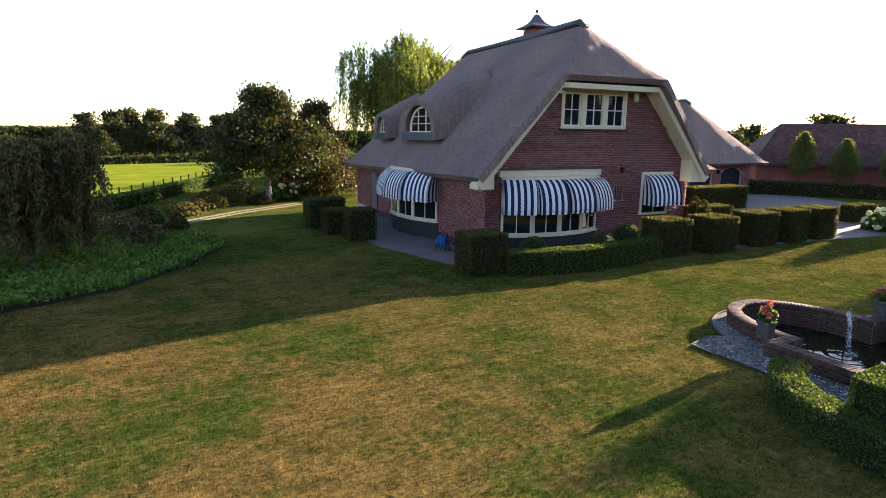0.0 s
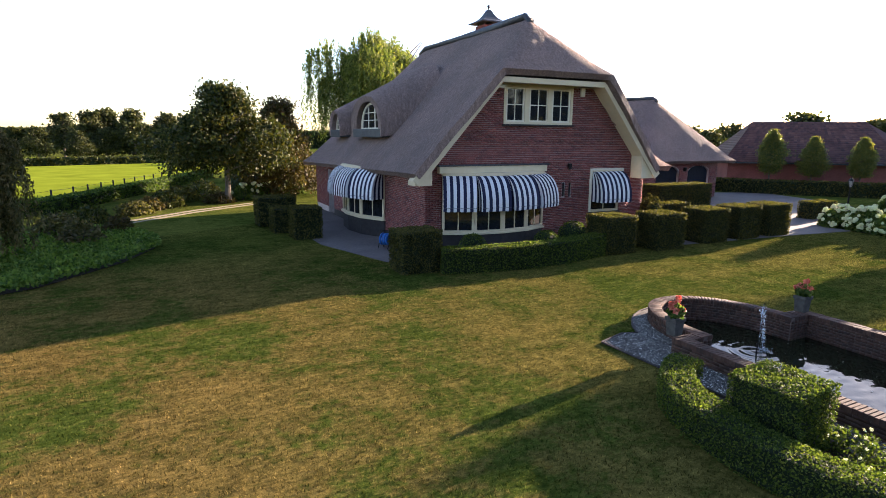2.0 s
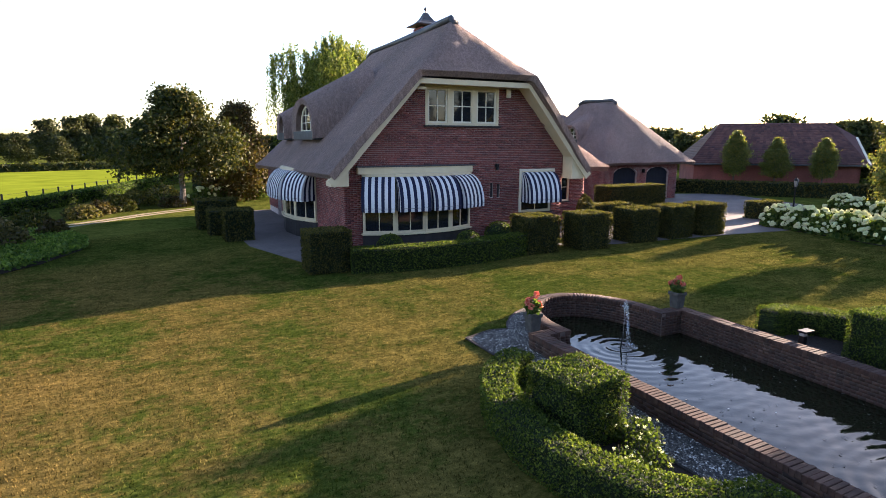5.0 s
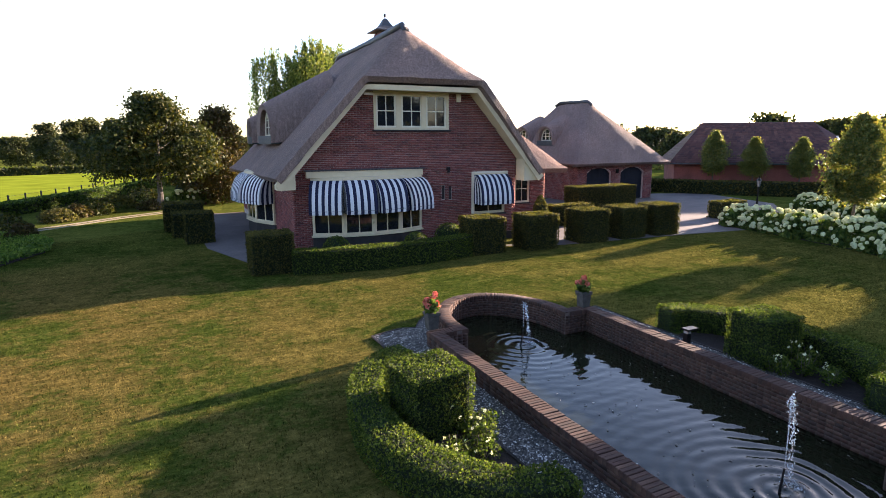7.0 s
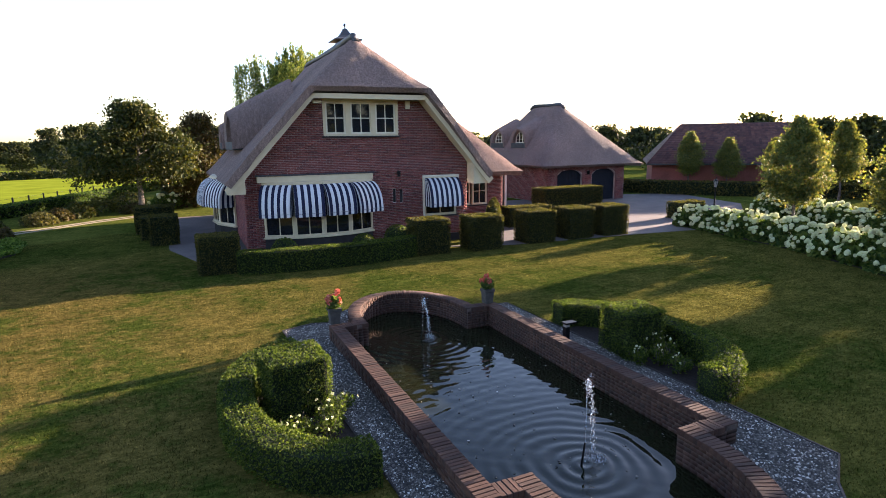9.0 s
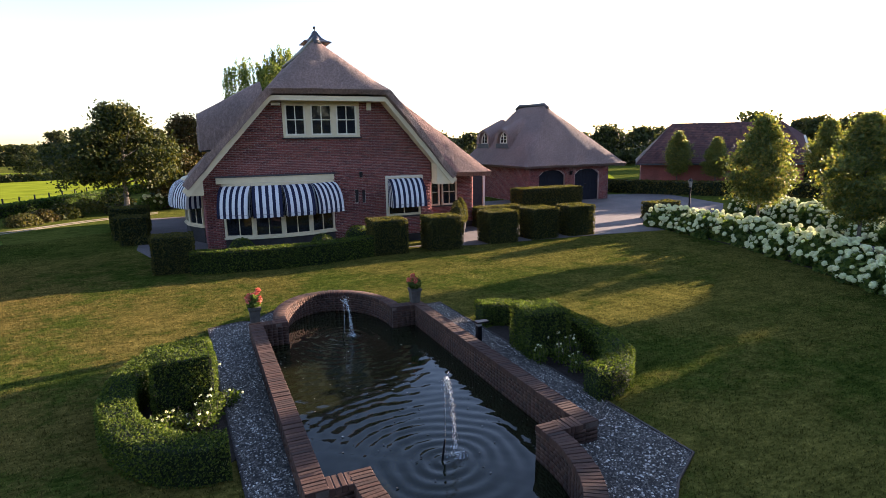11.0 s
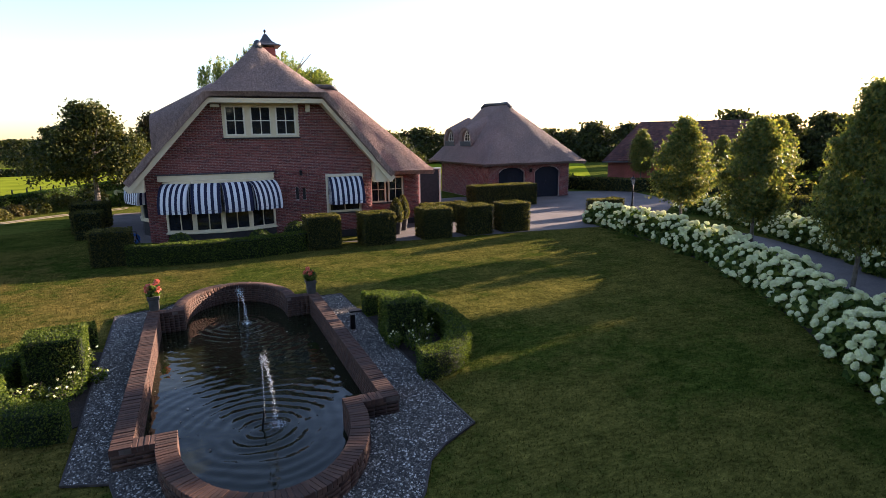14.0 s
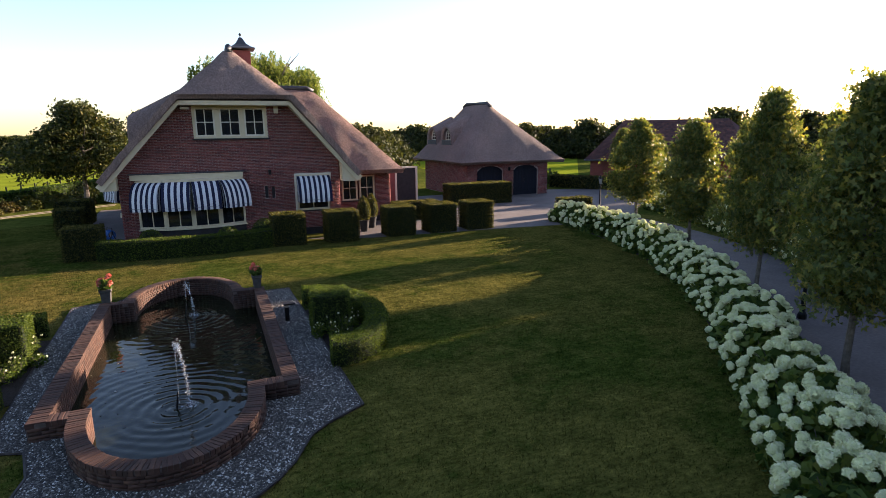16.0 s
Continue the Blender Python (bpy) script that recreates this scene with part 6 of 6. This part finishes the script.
# ground cover bed and shrubs on the far side of the lawn
BED = [(-24, -3.2), (-19.5, -1.6), (-16.9, -0.7), (-15.0, 0.4), (-13.2, 2.8), (-12.3, 5.0), (-12.5, 7.0), (-14.0, 9.4), (-20, 8.0), (-26, 4)]
sheet("planting_bed", BED, 0.02, M_SOIL, "dark soil of the planted bed", "bed")


def ground_cover():
    n = 62000
    x = RNG.uniform(-24, -12, n)
    y = RNG.uniform(-3.3, 9.5, n)
    ok = in_poly(x, y, BED)
    x, y = x[ok], y[ok]
    x, y = -17.6 + (x + 17.6) * 1.035, 3.0 + (y - 3.0) * 1.035
    h = 0.28 + 0.12 * np.array([noise.noise(Vector((a * 1.5, b * 1.5, 0))) for a, b in zip(x, y)])
    p = np.stack([x, y, h * (0.35 + 0.65 * RNG.random(len(x)))], 1)
    t = thing("ground_cover", "low dense green ground cover along the lawn", "ground cover", kind="stuff")
    leaf_mesh("foliage", p, 0.085, M_BEDCOVER, t, out=np.tile([0, 0, 0.6], (len(p), 1)), long=1.3)


ground_cover()


def shrub(x, y, r, h, material, label, leaf=0.1, n=900, name="shrub"):
    t = thing(name, label, "shrub", at=(x, y, 0))
    p = RNG.normal(size=(n, 3))
    p /= np.linalg.norm(p, axis=1, keepdims=True)
    p[:, 2] = np.abs(p[:, 2])
    o = p.copy()
    p = p * [r, r, h] * (0.5 + 0.5 * RNG.random((n, 1)) ** 0.5)
    p += lumps(p, 0.12, 3.0)[:, None] * o
    leaf_mesh("foliage", p, leaf, material, t, out=o * 0.6, long=1.5)
    bm = bmesh.new()
    for i in range(5):
        cone(bm, (0, 0, 0), (r * 0.5 * math.cos(i * 1.3), r * 0.5 * math.sin(i * 1.3), h * 0.7), 0.02, 0.008, 5)
    part("woody_base", bm, M_BARK, t)["kind"] = "stuff"
    return t


for x, y, r, h, m_ in ((-14.6, 6.2, 0.8, 0.9, M_WEEP), (-15.5, 8.4, 0.9, 1.0, M_WEEP), (-13.6, 8.6, 0.6, 0.7, M_BROWN), (-14.8, 11.8, 0.9, 0.8, M_WALNUT), (-13.2, 14.4, 0.9, 0.7, M_BEECH), (-11.8, 17.0, 1.0, 0.9, M_WALNUT),
                      (-10.9, 19.6, 1.1, 0.9, M_BEECH), (-9.6, 22.4, 1.2, 1.0, M_WALNUT), (-12.6, 16.0, 0.8, 0.7, M_BROWN), (-9.0, 18.0, 0.9, 0.6, M_BROWN)):
    shrub(x, y, r, h, m_, "leafy green shrub along the meadow fence")
hedge_run("fence_hedge", "rough low hedge along the wire fence", [(-18.8, 13.2), (-15.6, 19.4), (-12.3, 27.5), (-8, 38)], 0.9, 0.7, M_COVER, 110, 0.1)
hedge_run("rear_hedge", "tall dark hedge closing the garden behind the house", [(-7.4, 24.0), (-3.0, 25.6), (2.0, 28.5), (8.0, 31.0)], 1.6, 2.3, M_WALNUT, 60, 0.13)
for i in range(6):
    copy_x = -7.6 + i * 0.75
    s = shrub(copy_x, 19.0 + 0.5 * i, 0.7, 0.9, M_HYDL, "white-flowering hydrangea behind the walnut tree", 0.11, 500, "hydrangea")
    for j in range(14):
        a, t_ = RNG.random() * 6.28, RNG.random() * 1.2
        ob = new("flower_head", HEAD_ME[j % 3])
        ob.parent = s
        ob.matrix_basis = Matrix.Translation((0.7 * math.sin(t_) * math.cos(a), 0.7 * math.sin(t_) * math.sin(a), 0.15 + 0.8 * math.cos(t_))) @ Matrix.Rotation(t_, 4, 'Y')


def wire_fence(line):
    f = thing("wire_fence", "low dark post-and-wire fence along the meadow", "fence")
    L = [Vector(p) for p in line]
    for a, b in zip(L, L[1:]):
        n = max(1, round((b - a).length / 1.6))
        for i in range(n):
            p = a.lerp(b, i / n)
            bm = bmesh.new()
            box(bm, p.x - 0.04, p.x + 0.04, p.y - 0.04, p.y + 0.04, 0, 1.0)
            part("post", bm, M_DARKBASE, f)
        for z in (0.35, 0.65, 0.93):
            bm = bmesh.new()
            tube(bm, [(a.x, a.y, z), (b.x, b.y, z)], 0.008, 4)
            part("wire", bm, M_IRON, f)


wire_fence([(-22, 8.5), (-19.4, 13.6), (-16.2, 19.8), (-12.9, 28.0), (-9, 38.5), (-6, 48)])

# hedge before the barn, gate and meadow beyond the drive
hedge_run("barn_hedge", "dark clipped hedge before the barn", [(24.5, 13.5), (26.0, 10.5), (28.5, 7.2), (31.5, 3.8), (34, 0.5)], 0.9, 0.95, M_BEECH, 90, 0.11)
hedge_run("garden_hedge", "dark hedge behind the drive", [(26.0, -4.0), (24.5, -8.0), (22.0, -13.0), (19.0, -18.0), (15, -23.0)], 0.9, 0.9, M_BEECH, 80, 0.12)


def rail_fence(line, h=1.1):
    f = thing("rail_fence", "weathered wooden rail fence at the field", "fence")
    L = [Vector(p) for p in line]
    for a, b in zip(L, L[1:]):
        n = max(1, round((b - a).length / 2))
        for i in range(n + 1):
            p = a.lerp(b, i / n)
            bm = bmesh.new()
            box(bm, p.x - 0.06, p.x + 0.06, p.y - 0.06, p.y + 0.06, 0, h)
            part("post", bm, M_BARK, f)
        d = (b - a)
        for z in (0.45, 0.95):
            bm = bmesh.new()
            tube(bm, [(a.x, a.y, z), (b.x, b.y, z)], 0.05, 4)
            part("rail", bm, M_BARK, f)


rail_fence([(22.8, 19.0), (27.5, 18.5)])
rail_fence([(38.5, 0.5), (42, -5.0)])
for i, (x, y, r, h) in enumerate(((22.8, 16.5, 1.0, 1.0), (24.4, 17.5, 1.1, 1.1), (25.6, 15.8, 1.0, 0.9), (26.6, 17.0, 1.1, 1.0))):
    shrub(x, y, r, h, M_COVER, "green shrub beside the garage", 0.12, 700)
sheet("far_meadow", [(22, 20.5), (31, 19), (60, 60), (25, 60)], 0.018, M_FIELD, "sunlit meadow behind the garage", "meadow")
sheet("side_meadow", [(38, -1), (60, 20), (120, 0), (120, -60), (30, -22)], 0.018, M_FIELD, "sunlit meadow beyond the barn", "meadow")

# ---------- far trees ----------
far_src = [broad_tree((0, -90 - 12 * i, 0), 7.5, 6.4, "dark far tree, beyond the meadow or added unseen for shade and reflections", M_FARTREE, clear=1.4, leaf=0.3, nc=80, per=60, clump=0.62, group="far row of trees") for i in range(3)]
far_src += [broad_tree((20, -90 - 12 * i, 0), 5.2, 8.5, "bushy tree in the far treeline", M_FARTREE, clear=0.3, leaf=0.3, nc=80, per=60, clump=0.7, group="far treeline") for i in range(2)]
far_places = []
for i in range(14):
    k = i / 13
    far_places.append((-66 + 52 * k + RNG.normal(0, 0.8), 60 + 22 * k + RNG.normal(0, 1.0), 0.5 + 0.16 * RNG.random()))
for i in range(11):
    far_places.append((-24 + i * 2.6 + RNG.normal(0, 1), 86 + RNG.normal(0, 3), 0.78 + 0.18 * RNG.random()))
for i in range(20):
    far_places.append((18 + i * 3.2 + RNG.normal(0, 1), 66 - 1.2 * i + RNG.normal(0, 2), 0.75 + 0.3 * RNG.random(), 1))
for i in range(12):
    far_places.append((52 + i * 1.5 + RNG.normal(0, 1), 34 - 6.0 * i + RNG.normal(0, 2), (0.95 if 2 <= i <= 4 else 0.75) + 0.2 * RNG.random(), 1))
# Mostly hidden line of trees, added to block low sun from the lawn.
for i in range(8):
    far_places.append((37.5 + RNG.normal(0, 0.8), -10.0 - 3.7 * i + RNG.normal(0, 0.5), 0.8 + 0.12 * RNG.random()))
# Added to keep the sun off the forecourt; placed behind the drive trees.
far_places += [(45.0, 5.4, 0.68), (46.5, 8.2, 0.72), (45.5, 11.0, 0.7), (47.0, 13.6, 0.7)]
for i in range(10):
    far_places.append((10 + i * 1.2 + RNG.normal(0, 0.7), 34 + i * 1.3, 0.75 + 0.2 * RNG.random(), 1))
# Unseen rows behind the viewpoint, inferred; they darken the reflections in the panes.
for i in range(13):
    far_places.append((-34 + i * 4.6 + RNG.normal(0, 1), -46 + RNG.normal(0, 2), 1.1 + 0.25 * RNG.random()))
for i in range(13):
    far_places.append((27 + i * 4.4 + RNG.normal(0, 1), -45 + 1.3 * i + RNG.normal(0, 2), 1.15 + 0.25 * RNG.random()))
for i, (x, y, s, *bushy) in enumerate(far_places):
    copy_thing(far_src[3 + i % 2] if bushy else far_src[i % 3], Matrix.Translation((x, y, 0)) @ Matrix.Rotation(i * 1.7, 4, 'Z') @ Matrix.Scale(s, 4))
for s in far_src:
    for c in list(s.children_recursive):
        bpy.data.objects.remove(c)
    bpy.data.objects.remove(s)
hedge_run("far_hedge", "dark hedge line at the end of the meadow", [(-75, 48), (-40, 58), (-10, 68), (5, 76)], 1.4, 0.8, M_FARTREE, 10, 0.4)

hedge_run("far_woodland", "dark line of woodland at the horizon", [(150 * math.cos(math.radians(a)), 150 * math.sin(math.radians(a))) for a in range(0, 346, 15)], 8.0, 4.2, M_FARTREE, 3, 1.1)

# ---------- lamps and small things ----------


def post_lamp(x, y, h):
    l_ = thing("street_lamp", "black iron post lamp with a small lantern", "street lamp", "post lamps along the drive", at=(x, y, 0))
    bm = bmesh.new()
    lathe(bm, [(0.10, 0), (0.10, 0.12), (0.06, 0.2), (0.045, 0.6), (0.03, h - 0.5), (0.05, h - 0.47), (0.03, h - 0.43)], 10)
    part("post", bm, M_IRON, l_)
    bm = bmesh.new()
    lathe(bm, [(0.06, h - 0.43), (0.105, h - 0.14), (0.10, h - 0.13)], 6)
    part("lantern_glass", bm, M_LAMPGLASS, l_)
    bm = bmesh.new()
    lathe(bm, [(0.14, h - 0.13), (0.06, h - 0.03), (0.02, h), (0.02, h + 0.06), (0.004, h + 0.09)], 6)
    part("lantern_top", bm, M_IRON, l_)
    for i in range(6):
        a = i * math.pi / 3
        bm = bmesh.new()
        cone(bm, (0.062 * math.cos(a), 0.062 * math.sin(a), h - 0.43), (0.108 * math.cos(a), 0.108 * math.sin(a), h - 0.13), 0.008, 0.008, 4)
        part("lantern_bar", bm, M_IRON, l_)


post_lamp(18.3, -0.6, 2.0)
post_lamp(11.5, -17.0, 1.6)


def hose_reel(x, y):
    r = thing("hose_reel", "blue plastic garden hose reel on the terrace", "hose reel", at=Matrix.Translation((x, y, 0.02)) @ Matrix.Rotation(0.6, 4, 'Z'))
    bm = bmesh.new()
    for i in range(4):
        pts = [((0.16 + 0.025 * (i % 2)) * math.cos(a), -0.12 + 0.08 * i, 0.32 + (0.16 + 0.025 * (i % 2)) * math.sin(a)) for a in np.linspace(0, 6.28, 22)]
        tube(bm, pts, 0.035, 6)
    part("wound_hose", bm, M_HOSE, r, smooth=True)
    bm = bmesh.new()
    for y_ in (-0.2, 0.2):
        tube(bm, [(-0.18, y_, 0.0), (-0.02, y_, 0.35), (0, y_, 0.62), (0.02, y_, 0.35), (0.18, y_, 0.0)], 0.018, 6)
    tube(bm, [(0, -0.2, 0.62), (0, 0.2, 0.62)], 0.018, 6)
    part("stand", bm, M_IRON, r)
    bm = bmesh.new()
    tube(bm, [(-0.1 + 0.9 * math.sin(i * 0.5) * 0.5, -0.3 - i * 0.14, 0.03) for i in range(16)], 0.013, 6)
    part("loose_hose", bm, M_IRON, r, smooth=True)


hose_reel(-5.15, 1.6)


def tufts():
    """Grass blades over the lawn round the pond."""
    lawn = [(-19, -21), (3.5, -22.8), (5.7, -20.9), (7.5, -18.7), (9.3, -16.4), (11.0, -13.7), (12.4, -10.8), (13.5, -7.6), (14.2, -4.6), (14.4, -3.2), (11, -2.7), (5.2, -2.3), (1, -2.2),
            (-5, -1.9), (-6, -0.3), (-7.1, 3.2), (-7.1, 10), (-12.5, 7), (-12.3, 5), (-13.2, 2.8), (-15, 0.4), (-16.9, -0.7), (-19, -1.5)]
    n = 760000
    x = RNG.uniform(-19, 14.7, n)
    y = RNG.uniform(-22.8, 10, n)
    ok = in_poly(x, y, lawn) & ~in_poly(x, y, GB)
    ok &= (np.hypot((x + 4.78) / 1.55, (y + 12.85) / 2.25) > 1) & (np.hypot((x - 0.98) / 1.4, (y + 13.1) / 2.25) > 1)
    x, y = x[ok], y[ok]
    n = len(x)
    a = RNG.random(n) * 6.28
    h = 0.016 + 0.026 * RNG.random(n)
    w = 0.007
    co = np.empty((n, 3, 3))
    lean = RNG.normal(0, 0.014, (n, 2))
    co[:, 0] = np.stack([x - w * np.cos(a), y - w * np.sin(a), np.zeros(n)], 1)
    co[:, 1] = np.stack([x + w * np.cos(a), y + w * np.sin(a), np.zeros(n)], 1)
    co[:, 2] = np.stack([x + lean[:, 0], y + lean[:, 1], h], 1)
    return tagged(arrays("grass", co.reshape(-1, 3), None, M_GRASSB, None, tris=np.arange(n * 3).reshape(n, 3)), "short mown grass blades of the lawn", "grass", kind="stuff")


tufts()
